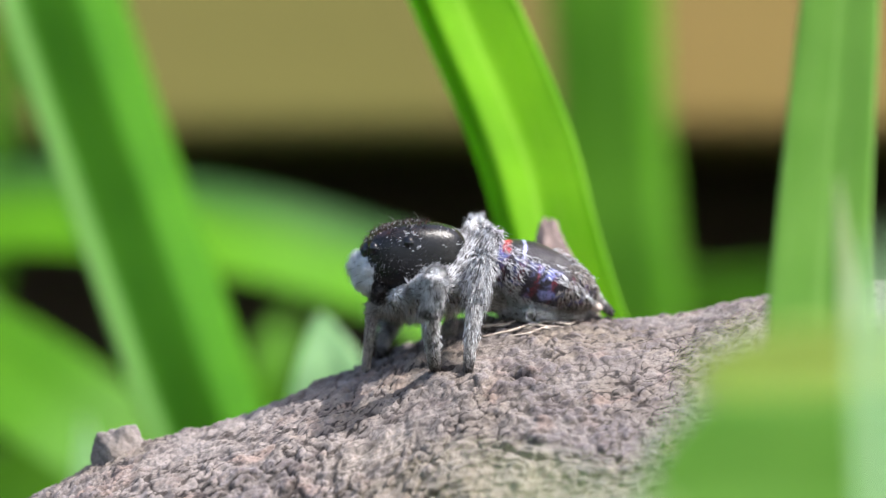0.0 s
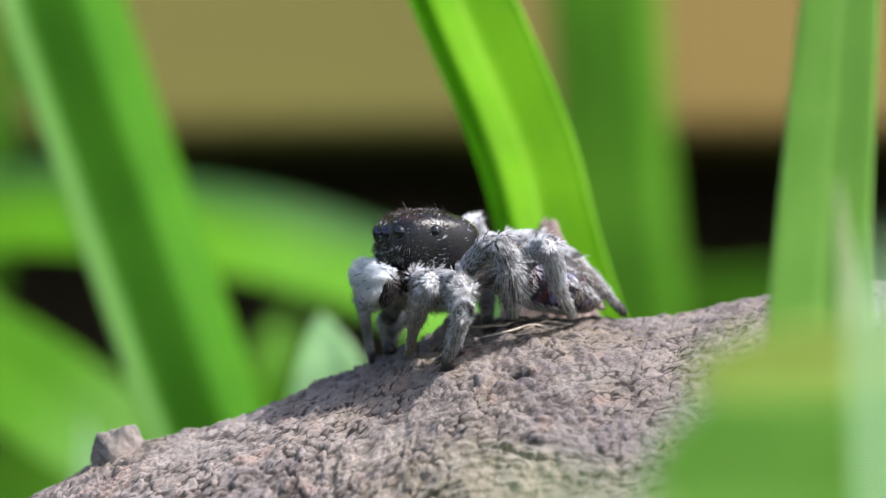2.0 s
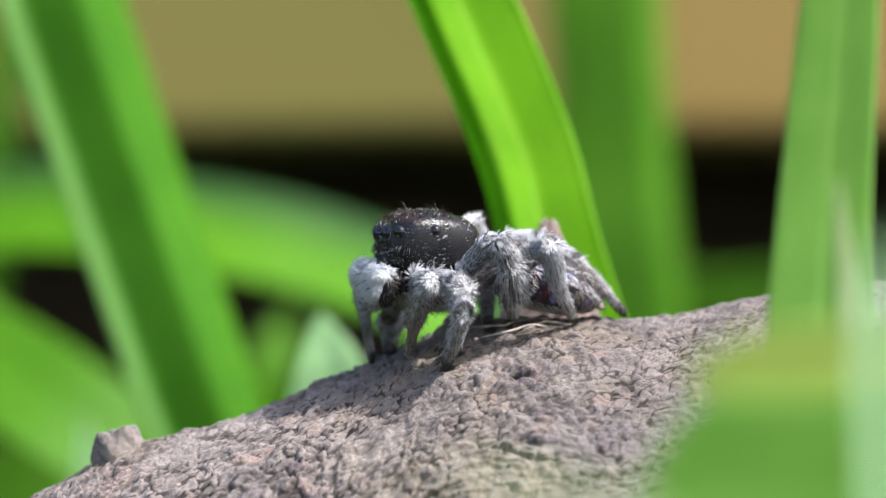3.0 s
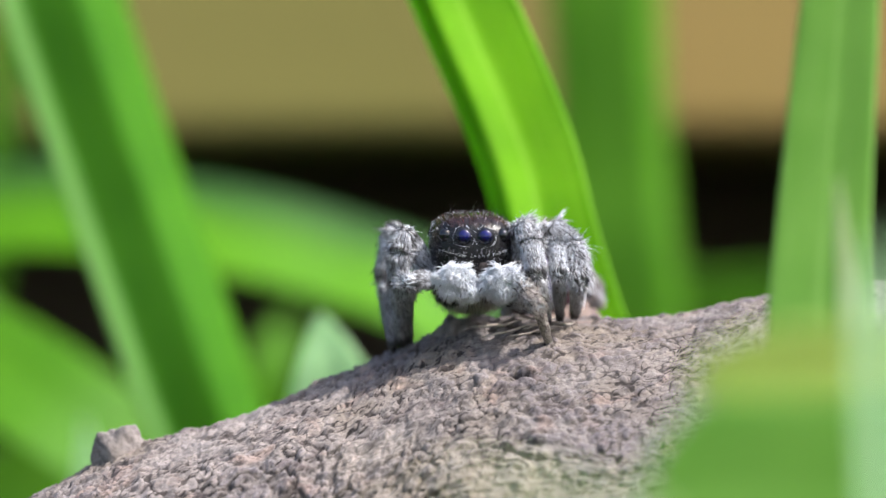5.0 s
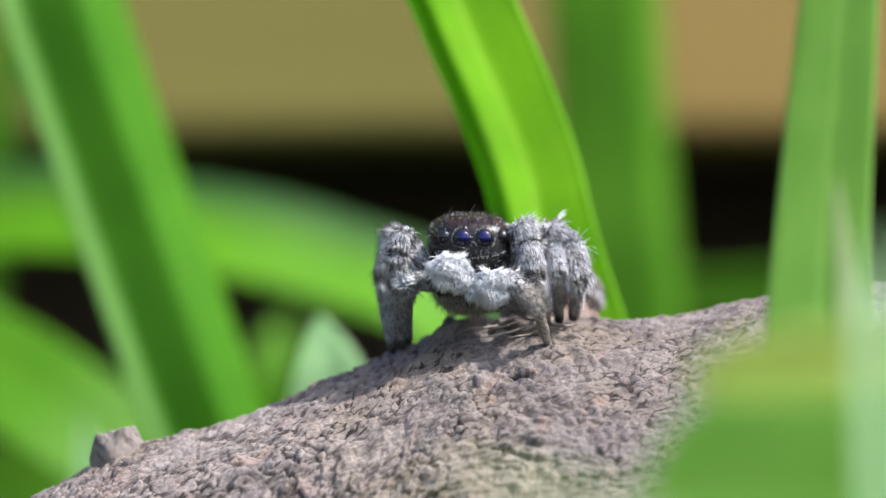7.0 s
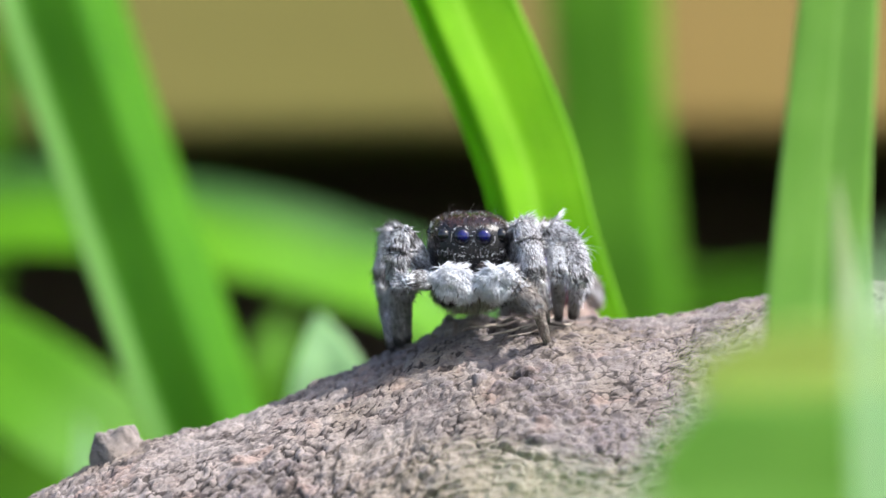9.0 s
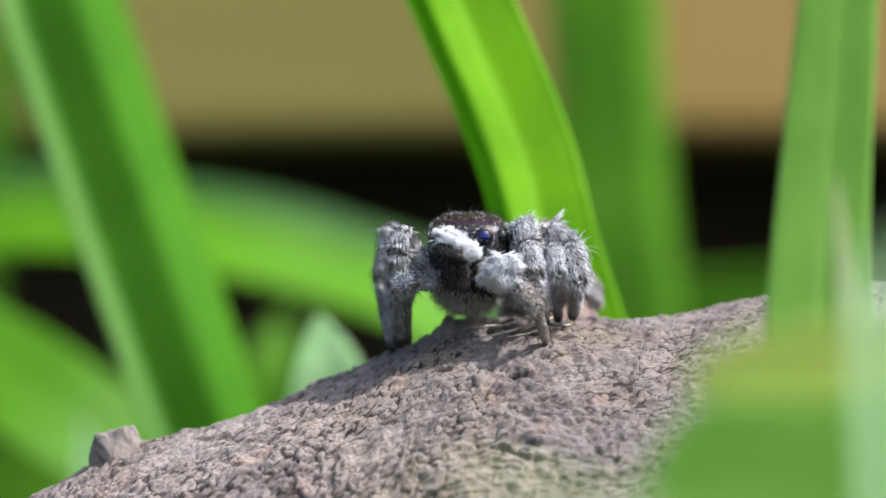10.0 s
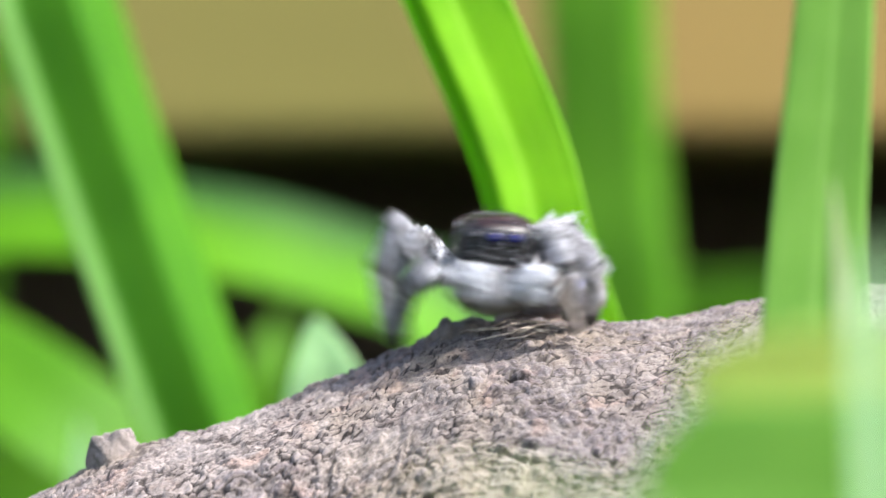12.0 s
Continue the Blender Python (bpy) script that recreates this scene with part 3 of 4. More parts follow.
blade([(-2.00, 16.00, -21.48), (-2.12, 15.00, -6.80), (-2.35, 14.00, -3.30), (-2.64, 14.00, -1.36)], 2.2, FLAT, LEAF_TIP, "short pale green grass blade tip behind the stick", 0, tip=True, seed=6)
blade([(-17.92, 32.00, -20.19), (-13.52, 32.00, -0.70), (-10.12, 31.00, 0.80), (-5.71, 30.00, 0.47), (-2.37, 30.00, -0.33), (0.21, 30.00, -1.59), (2.78, 30.00, -5.90)], 2.65, FLAT, LEAF_ARCH,
      "arching green grass blade lying low behind the stick", -40, seed=7)
blade([(-16.27, 26.00, -20.10), (-13.74, 26.00, -1.10), (-10.66, 25.00, -2.38), (-8.35, 24.00, -3.75), (-6.09, 24.00, -5.60), (-3.82, 24.00, -9.55)], 3.1, FLAT, LEAF_MID,
      "arching bright green grass blade low in the lawn", -38, seed=8)
blade([(-7.79, 22.00, -20.72), (-7.67, 22.00, -9.48), (-7.73, 22.00, -5.73), (-7.92, 22.00, -3.67)], 0.9, VEE, LEAF_TIP, "pale grass blade tip low beside the stick", 0, tip=True, seed=9)
blade([(16.00, -33.00, -14.40), (14.40, -33.00, -7.00), (10.95, -33.00, -4.66), (7.05, -33.00, -4.46), (3.50, -33.00, -4.50)], 3.85, FLAT, LEAF_NEAR,
      "green grass blade reaching in close before the stick", 20, tip=12, seed=10)
blade([(7.90, -35.00, -14.00), (7.63, -35.00, -4.40), (7.50, -35.00, -2.00), (7.58, -35.00, -0.58), (7.72, -35.00, 0.38)], 0.54, VEE, LEAF_PALE,
      "pale green upright grass blade close before the stick", 0, tip=True, seed=11)
blade([(14.40, -31.00, -14.00), (11.45, -31.00, -4.42), (8.95, -31.00, -2.16), (6.78, -31.00, -1.97), (4.38, -31.00, -2.30)], 1.25, FLAT, LEAF_DRY,
      "yellowing grass blade bending before the stick", 0, tip=9, seed=12)
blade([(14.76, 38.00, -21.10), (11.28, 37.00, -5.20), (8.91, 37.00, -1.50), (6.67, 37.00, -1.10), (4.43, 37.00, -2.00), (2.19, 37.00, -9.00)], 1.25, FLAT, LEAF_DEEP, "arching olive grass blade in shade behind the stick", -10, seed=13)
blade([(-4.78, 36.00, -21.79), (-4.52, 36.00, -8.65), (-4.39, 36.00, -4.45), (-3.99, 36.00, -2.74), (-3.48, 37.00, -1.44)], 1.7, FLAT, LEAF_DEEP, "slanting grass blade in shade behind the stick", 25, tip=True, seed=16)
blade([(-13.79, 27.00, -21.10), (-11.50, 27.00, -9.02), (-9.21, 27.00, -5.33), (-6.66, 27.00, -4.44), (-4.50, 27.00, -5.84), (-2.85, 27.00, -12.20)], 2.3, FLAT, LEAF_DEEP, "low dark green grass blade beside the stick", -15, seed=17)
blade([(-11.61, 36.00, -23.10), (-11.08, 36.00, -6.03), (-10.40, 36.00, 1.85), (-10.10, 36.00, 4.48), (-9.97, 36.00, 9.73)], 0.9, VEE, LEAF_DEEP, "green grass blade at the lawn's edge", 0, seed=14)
blade([(4.60, -50.00, -9.00), (3.60, -50.00, -5.00), (2.20, -50.00, -4.15), (0.00, -50.00, -3.75)], 0.5, FLAT, LEAF_STRAW, "thin straw-coloured grass blade tip very close to the lens", 0, tip=True, seed=15)


def build_turf():
    """Short blades that cover the soil round about."""
    rng = random.Random(5)
    verts, faces, uvs = [], [], []
    for _ in range(2600):
        x, y = rng.uniform(-110, 110), rng.uniform(-60, 38)
        if abs(x) < 16 and y < 16:
            continue
        h, w = rng.uniform(5, 14), rng.uniform(0.5, 1.2)
        a, lean = rng.uniform(0, 6.28), rng.uniform(0.1, 1.1)
        dx, dy = math.cos(a), math.sin(a)
        b = len(verts)
        for i in range(5):
            f = i / 4
            cx, cy = x + dx * lean * h * f * f, y + dy * lean * h * f * f
            cz = GROUND - 0.8 + h * f * (1 - 0.25 * lean * f)
            ww = w * (1 - f ** 2 * 0.97)
            verts += [(cx - dy * ww, cy + dx * ww, cz), (cx + dx * 0.15, cy + dy * 0.15, cz), (cx + dy * ww, cy - dx * ww, cz)]
            uvs += [(0.05, h * f), (0.5, h * f), (0.95, h * f)]
        for i in range(4):
            for j in (0, 1):
                q = b + i * 3 + j
                faces.append((q, q + 1, q + 4, q + 3))
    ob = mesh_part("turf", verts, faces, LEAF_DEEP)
    uv = ob.data.uv_layers.new(name="UVMap")
    flat = []
    for lp in ob.data.loops:
        flat.extend(uvs[lp.vertex_index])
    uv.data.foreach_set("uv", flat)
    tagged(ob, "short green lawn grass growing from dark soil", "grass", kind="stuff")


build_turf()

# ---------------------------------------------------------------- the jumping spider
# In its own space the spider looks along -y, its left side is +x; the origin is the middle of its carapace.
def fur(name, on, count, length, comb, lift, material, seed, keep=None, width=0.016, jitter=0.35, label=""):
    """Tapered hairs on the mesh of a part. comb(p, n): the way in which the hair lies; lift: how far it stands up (0 to 1)."""
    rng = np.random.RandomState(seed)
    me = on.data
    co = np.empty(len(me.vertices) * 3)
    me.vertices.foreach_get("co", co)
    co = co.reshape(-1, 3) / MM
    me.calc_loop_triangles()
    tri = np.empty(len(me.loop_triangles) * 3, dtype=np.int32)
    me.loop_triangles.foreach_get("vertices", tri)
    tri = tri.reshape(-1, 3)
    a, b, c = co[tri[:, 0]], co[tri[:, 1]], co[tri[:, 2]]
    cr = np.cross(b - a, c - a)
    area = np.linalg.norm(cr, axis=1)
    ok = area > 1e-9
    a, b, c, cr, area = a[ok], b[ok], c[ok], cr[ok], area[ok]
    pick = rng.choice(len(area), count, p=area / area.sum())
    r1, r2 = np.sqrt(rng.rand(count, 1)), rng.rand(count, 1)
    p = (1 - r1) * a[pick] + r1 * (1 - r2) * b[pick] + r1 * r2 * c[pick]
    n = cr[pick] / area[pick][:, None]
    verts, faces = [], []
    for i in range(count):
        pp, nn = Vector(p[i]), Vector(n[i])
        if keep and not keep(pp, nn):
            continue
        lie = Vector(comb(pp, nn))
        lie = lie - nn * lie.dot(nn)
        if lie.length < 1e-6:
            lie = nn.orthogonal()
        lie.normalize()
        up = lift * rng.uniform(0.6, 1.4)
        d = lie * (1 - up) + nn * up + Vector(rng.uniform(-jitter, jitter, 3))
        d.normalize()
        ln = rng.uniform(*length)
        s = d.orthogonal().normalized()
        t = d.cross(s)
        w = width * rng.uniform(0.7, 1.2)
        mid = pp + d * ln * 0.5 + nn * ln * 0.06
        tip = pp + d * ln - nn * ln * 0.04
        k = len(verts)
        for q, ww in ((pp - nn * 0.02, w), (mid, w * 0.8)):
            for ang in (0, 2.1, 4.2):
                verts.append(tuple(q + (s * math.cos(ang) + t * math.sin(ang)) * ww * 0.5))
        verts.append(tuple(tip))
        for e in range(3):
            f = (e + 1) % 3
            faces.append((k + e, k + f, k + 3 + f, k + 3 + e))
            faces.append((k + 3 + e, k + 3 + f, k + 6))
    return mesh_part(name, verts, faces, material, on, label)


def blob(half, e1=1.0, e2=1.0, rings=28, around=40, shape=None):
    """A superellipsoid as a bmesh; half: half sizes; shape(p) bends it further."""
    def pw(c, e):
        return math.copysign(abs(c) ** e, c)
    bm = bmesh.new()
    rows = []
    for i in range(rings + 1):
        v = -math.pi / 2 + math.pi * i / rings
        row = []
        for k in range(around):
            u = 2 * math.pi * k / around
            p = Vector((half[0] * pw(math.cos(v), e1) * pw(math.cos(u), e2), half[1] * pw(math.sin(v), e1), half[2] * pw(math.cos(v), e1) * pw(math.sin(u), e2)))
            if shape:
                p = shape(p)
            row.append(bm.verts.new(p))
        rows.append(row)
    for i in range(rings):
        for k in range(around):
            q = (rows[i][k], rows[i + 1][k], rows[i + 1][(k + 1) % around], rows[i][(k + 1) % around])
            bm.faces.new(q)
    bmesh.ops.remove_doubles(bm, verts=bm.verts[:], dist=1e-4)
    bmesh.ops.recalc_face_normals(bm, faces=bm.faces[:])
    return bm


def limb(length, r0, r1, bulge=0.1, around=14, rings=16):
    """A leg segment along +z from its joint at the origin, with rounded ends."""
    bm = bmesh.new()
    rows = []
    for i in range(rings + 1):
        f = i / rings
        z = length * (f * 1.06 - 0.03)
        r = (r0 + (r1 - r0) * f) * (1 + bulge * math.sin(math.pi * f))
        cap = min(1.0, math.sqrt(max(0.0, 1 - max(0.0, 1 - f / 0.12) ** 2)) + 0.02, math.sqrt(max(0.0, 1 - max(0.0, 1 - (1 - f) / 0.1) ** 2)) + 0.02)
        rows.append([bm.verts.new((r * cap * math.cos(6.28318 * k / around), r * cap * math.sin(6.28318 * k / around), z)) for k in range(around)])
    for i in range(rings):
        for k in range(around):
            bm.faces.new((rows[i][k], rows[i][(k + 1) % around], rows[i + 1][(k + 1) % around], rows[i + 1][k]))
    bm.faces.new(rows[0][::-1])
    bm.faces.new(rows[-1])
    return bm


def shell_shape(p):
    """Tall blunt face, highest behind the eyes, sloping and narrowing to the back."""
    back = max(0.0, p.y - 0.05)
    k = 1 - 0.18 * back
    z = p.z * (1 - 0.20 * back) if p.z > 0 else p.z * (1.16 - 0.1 * back)
    if p.z > 0 and p.y < -0.3:
        z *= 1 - 0.10 * (-0.3 - p.y)
    return Vector((p.x * k, p.y, z))


LEGS = {}       # leg name -> list of (segment, length)
HIPS = {}
SIZES = {1: (0.80, 0.42, 0.60, 1.20), 2: (1.28, 0.48, 0.80, 1.62), 3: (1.56, 0.60, 1.02, 1.46), 4: (1.46, 0.58, 0.95, 1.46)}


def build_leg(spider, side, num):
    """A leg of four hairy segments: dark skin, a dense coat combed down the leg, flat pale scales and loose long hairs, with a dark-ringed foot."""
    key = ("L" if side > 0 else "R") + str(num)
    HIPS[key] = Vector((side * 0.68, (-0.52, -0.12, 0.42, 0.74)[num - 1], -0.70))
    radii = {1: ((0.15, 0.16), (0.16, 0.16), (0.16, 0.13), (0.11, 0.065)), 2: ((0.16, 0.21), (0.21, 0.20), (0.20, 0.18), (0.17, 0.105)),
             3: ((0.15, 0.20), (0.20, 0.19), (0.20, 0.17), (0.15, 0.09)), 4: ((0.22, 0.25), (0.20, 0.18), (0.19, 0.17), (0.12, 0.075))}[num]
    if side < 0:        # slimmer knees on this side
        radii = ((0.14, 0.13), (0.13, 0.15), (0.14, 0.13) if num == 4 else radii[2], radii[3])
    shaggy = num == 3 and side > 0
    front = num < 3
    made = []
    down = lambda p, n: Vector((0, 0, 1)) + noise.noise_vector(p * 3.0) * 0.5
    for k, (name, length) in enumerate(zip(("femur", "patella", "tibia", "tarsus"), SIZES[num])):
        seed = 10 * num + k + (50 if side > 0 else 0)
        seg = part(name, limb(length, *radii[k], bulge=(0.16, 0.10, 0.06, 0.0)[k]), TAN_SKIN if num == 1 and side > 0 and k == 3 else LEG_SKIN, spider)
        below = lambda p, n, top=length - (0.32, 0.08, 0.07, 0.0)[k]: 0.0 < p.z < top
        coat = FOOT_HAIR if k == 3 else RING_HAIR if front or side < 0 else GREY_HAIR
        if shaggy and k < 3:
            coat = STREAK_HAIR
        if num == 4 and k == 0:
            coat = BROWN_HAIR
        if num == 1 and side > 0 and k > 1:
            coat = TAN_HAIR
        fur("hair", seg, (2700, 1700, 2800, 1900)[k], (0.12, 0.28) if k < 3 else (0.08, 0.17), down, 0.07, coat, seed, below,
            width=0.018, jitter=0.10, label="dark-ringed pale hairs" if coat in (FOOT_HAIR, RING_HAIR) else "pale grey hairs")
        fur("scale", seg, (420, 300, 640, 320)[k], (0.08, 0.16), lambda p, n: (0, 0, 1), 0.10, coat if k == 3 or (shaggy and k < 2) or coat is BROWN_HAIR else WHITE_HAIR, 300 + seed, lambda p, n: noise.noise(p * 4.0) > -0.1,
            width=0.030, jitter=0.14, label="flat pale scales")
        if k < 3:
            fur("bristle", seg, 60, (0.14, 0.30), lambda p, n: (0, 0, 1), 0.40, DARK_HAIR, 500 + seed, below, 0.011, 0.2, label="stiff dark bristles")
        if k < 3 and not shaggy and (num < 4 or side > 0):
            fur("fringe", seg, 420 if front and k else 150 if num == 4 else 260, (0.18, 0.36), lambda p, n: Vector((0, 0, 1)) + noise.noise_vector(p * 2.5) * 0.4, 0.18 if front and k else 0.13, coat, 400 + seed, below, 0.013, 0.10, "long loose pale hairs")
        if shaggy and k < 3:
            fur("fringe", seg, (260, 420, 800)[k], ((0.18, 0.34), (0.22, 0.42), (0.30, 0.56))[k], lambda p, n: Vector((0, 0, 1)) + noise.noise_vector(p * 2.5) * 0.4, (0.06, 0.14, 0.24)[k], coat, 200 + seed, below, 0.013, 0.10, "long pale fringe")
        if k == 3 and num > 1:
            fur("fringe", seg, 420, (0.14, 0.30), lambda p, n: Vector((0, 0, 1)) + noise.noise_vector(p * 2.5) * 0.4, 0.20, GREY_HAIR, 450 + seed, lambda p, n, top=length * 0.55: p.z < top, 0.013, 0.12, "long loose pale hairs")
        made.append((seg, length))
    claw = part("claw_tuft", blob((0.06, 0.06, 0.09), rings=8, around=10), DARK_SKIN, made[-1][0], "dark claw tuft")
    claw.location = (0, 0, SIZES[num][3] * MM)
    LEGS[key] = made


def build_spider():
    spider = thing("jumping_spider", "hairy grey-black jumping spider with white palps standing on the stick", "spider")
    body = part("cephalothorax", blob((0.84, 1.03, 0.67), 0.62, 0.66, 40, 48, shell_shape), SHELL, spider, "glossy black carapace, rusty on top")
    # eyes: two large in front, a smaller one on either side, and one far back on each flank
    for sx in (-1, 1):
        for name, at, r, flat in (("front_eye", (0.215, -0.965, 0.17), 0.185, 0.75), ("side_eye", (0.585, -0.86, 0.20), 0.14, 0.85), ("rear_eye", (0.735, -0.16, 0.24), 0.15, 0.9)):
            e = part(name, blob((r, r * flat, r), rings=18, around=24), EYE_GLASS if name == "front_eye" else EYE_DARK, body, "shiny blue-black eye")
            e.location = (sx * at[0] * MM, at[1] * MM, at[2] * MM)
        ch = part("chelicera", limb(0.62, 0.20, 0.13, 0.15), DARK_SKIN, spider, "dark jaw")
        fur("hair", ch, 500, (0.06, 0.14), lambda p, n: (0, 0, 1), 0.2, DARK_HAIR, 61 + sx, width=0.012)
        ch.matrix_local = Matrix.Translation((sx * 0.17 * MM, -0.80 * MM, -0.30 * MM)) @ Matrix.Rotation(radians(176), 4, 'X')
    back = lambda p, n: (0, 1, 0.1)
    chest = part("sternum", blob((0.60, 0.88, 0.42), 0.9, 0.9, 20, 26), DARK_SKIN, spider, "dark hairy underside")
    chest.location = (0, 0.12 * MM, -0.86 * MM)
    fur("hair", chest, 1600, (0.10, 0.24), lambda p, n: (0, 0.6, -1), 0.25, GREY_HAIR, 13, width=0.014)
    fur("belly_hair", chest, 2200, (0.16, 0.36), lambda p, n: (p.x * 0.6, -0.2, -1), 0.45, TAN_HAIR, 15, lambda p, n: n.z < 0.3, 0.013, 0.25, label="tan wispy hair of the underside")
    fur("crown_hair", body, 2000, (0.06, 0.15), back, 0.35, RUST_HAIR, 1, lambda p, n: p.z > 0.30 and p.y < 0.30 and n.z > 0.2, 0.014, label="short rusty hairs")
    fur("bristle", body, 110, (0.14, 0.34), lambda p, n: (0, -1, 0.6), 0.6, DARK_HAIR, 2, lambda p, n: p.z > 0.25 and p.y < 0.3, 0.010, label="long fine dark bristles")
    fur("cheek_hair", body, 2600, (0.05, 0.12), lambda p, n: Vector((0, 1, 0.2)) + noise.noise_vector(p * 4) * 0.8, 0.30, FACE_HAIR, 17,
        lambda p, n: p.y < 0.15 and p.z > -0.45 and math.hypot(p.y + 0.16, p.z - 0.24) > 0.2 and (p.y > -0.8 or p.z < -0.1) and noise.noise(p * 2.2 + Vector((4, 0, 0))) > -0.25, 0.011, label="dark and pale speckled hairs")
    fur("pale_fleck", body, 420, (0.04, 0.10), back, 0.25, WHITE_HAIR, 9, lambda p, n: p.y < 0.1 and p.z > 0.12, 0.008, label="scattered pale flecks of hair")
    fur("flank_hair", body, 1100, (0.05, 0.10), back, 0.2, GREY_HAIR, 3, lambda p, n: (p.y > 0.45 or p.z < -0.30) and noise.noise(p * 2.5) > 0.0, 0.009, label="pale grey hairs")
    fur("face_fringe", body, 2200, (0.08, 0.20), lambda p, n: (0, 0, -1), 0.2, FACE_HAIR, 4,
        lambda p, n: p.y < -0.55 and -0.16 < p.z < -0.02, 0.014, label="grey fringe below the eyes")
    fur("lip_hair", body, 26000, (0.04, 0.09), lambda p, n: (p.x * 1.5, 0, -0.4), 0.2, WHITE_HAIR, 14,
        lambda p, n: p.y < -0.86 and abs(p.z + 0.20 - 0.28 * p.x * p.x) < 0.016 and noise.noise(p * 6) > -0.3, 0.005, label="thin pale hair line below the eyes")
    fur("front_eye_rim", body, 26000, (0.02, 0.05), lambda p, n: (p.x, 0, p.z - 0.17), 0.3, GREY_HAIR, 16,
        lambda p, n: p.y < -0.6 and 0.195 < math.hypot(abs(p.x) - 0.215, p.z - 0.17) < 0.228 and noise.noise(p * 9) > -0.15, 0.006, label="thin pale hair rims round the front eyes")
    fur("eye_ring", body, 1500, (0.05, 0.11), lambda p, n: (p.x, 0, p.z), 0.3, FACE_HAIR, 5, lambda p, n: p.y < -0.6 and -0.05 < p.z < 0.42, 0.012)

    fur("eye_rim", body, 22000, (0.05, 0.10), back, 0.2, GREY_HAIR, 12, lambda p, n: 0.16 < math.hypot(p.y + 0.16, p.z - 0.24) < 0.235 and abs(p.x) > 0.5 and noise.noise(p * 9) > -0.1, 0.008, label="pale hair rim round the rear eye")

    def drop(p):
        return Vector((p.x * (1 - 0.16 * p.y), p.y, p.z * (1 - 0.10 * p.y) + 0.05 * math.cos(p.y)))
    abd = part("abdomen", blob((0.80, 1.25, 0.62), 0.92, 0.95, 40, 44, drop), SCALES, spider, "dark abdomen with red and blue iridescent scales")
    fur("abdomen_fringe", abd, 4600, (0.10, 0.22), lambda p, n: (0, 1, -0.5), 0.15, GREY_HAIR, 6,
        lambda p, n: (abs(p.z - 0.16 + 0.16 * p.y) < 0.10) or (p.z < -0.46 and p.y < 0.7) or (p.y < -0.5 and p.z < 0.15), 0.018, label="pale hair fringe round the abdomen")
    fur("flap_hair", abd, 1500, (0.10, 0.24), lambda p, n: (0, 1, 0), 0.2, GREY_HAIR, 7, lambda p, n: p.z > 0.22 and p.y > 0.0 and p.y < 1.0 and noise.noise(p * 3) > -0.15, 0.018)
    fur("tail_hair", abd, 7000, (0.10, 0.20), lambda p, n: (0, 0.2, -1), 0.15, BROWN_HAIR, 8, lambda p, n: p.y > 0.38 + 0.2 * noise.noise(p * 3), 0.018, 0.25, label="brownish-grey hairs of the tail end")
    sp = part("spinneret", limb(0.25, 0.11, 0.07), TAN_SKIN, abd, "pinkish spinneret")
    sp.matrix_local = Matrix.Translation((0, 1.18 * MM, -0.1 * MM)) @ Matrix.Rotation(radians(-100), 4, 'X')

    palps = []
    for sx in (-1, 1):
        arm = part("palp_arm", limb(0.55, 0.24, 0.20), DARK_SKIN, spider, "black palp arm")
        fur("hair", arm, 700, (0.08, 0.16), lambda p, n: (0, 0, 1), 0.3, DARK_HAIR, 71 + sx)
        tuft = part("palp_brush", blob((0.40, 0.19, 0.29), rings=24, around=30, shape=lambda p: p * (1 + 0.34 * noise.noise(p * 4.5 + Vector((3 * sx, 0, 1))))), PALE_SKIN, spider, "fluffy white palp brush")
        fur("white_hair", tuft, 10000, (0.10, 0.32), lambda p, n: Vector((-0.45 * sx, -0.2, -1)) + noise.noise_vector(p * 5) * 1.3, 0.16, WHITE_HAIR, 81 + sx, lambda p, n: -0.8 * n.y + 0.6 * n.z > -0.35, width=0.016, jitter=0.20, label="dense white hair")
        under = part("palp_underside", blob((0.35, 0.19, 0.32), rings=14, around=18), DARK_SKIN, tuft, "black underside of the palp")
        under.location = (0, 0.15 * MM, -0.12 * MM)
        bristles = fur("black_hair", under, 900, (0.08, 0.20), lambda p, n: (0, 0, -1), 0.3, DARK_HAIR, 86 + sx, lambda p, n: n.y > 0 or n.z < -0.4, width=0.016)
        bristles.parent, bristles.location = tuft, under.location
        fur("dark_fleck", tuft, 40, (0.16, 0.30), lambda p, n: (0, 0, -1), 0.5, DARK_HAIR, 91 + sx, width=0.02)
        palps.append((arm, tuft))
    for num in (1, 2, 3, 4):
        for side in (1, -1):
            build_leg(spider, side, num)
    return spider, abd, palps


SPIDER, ABDOMEN, PALPS = build_spider()

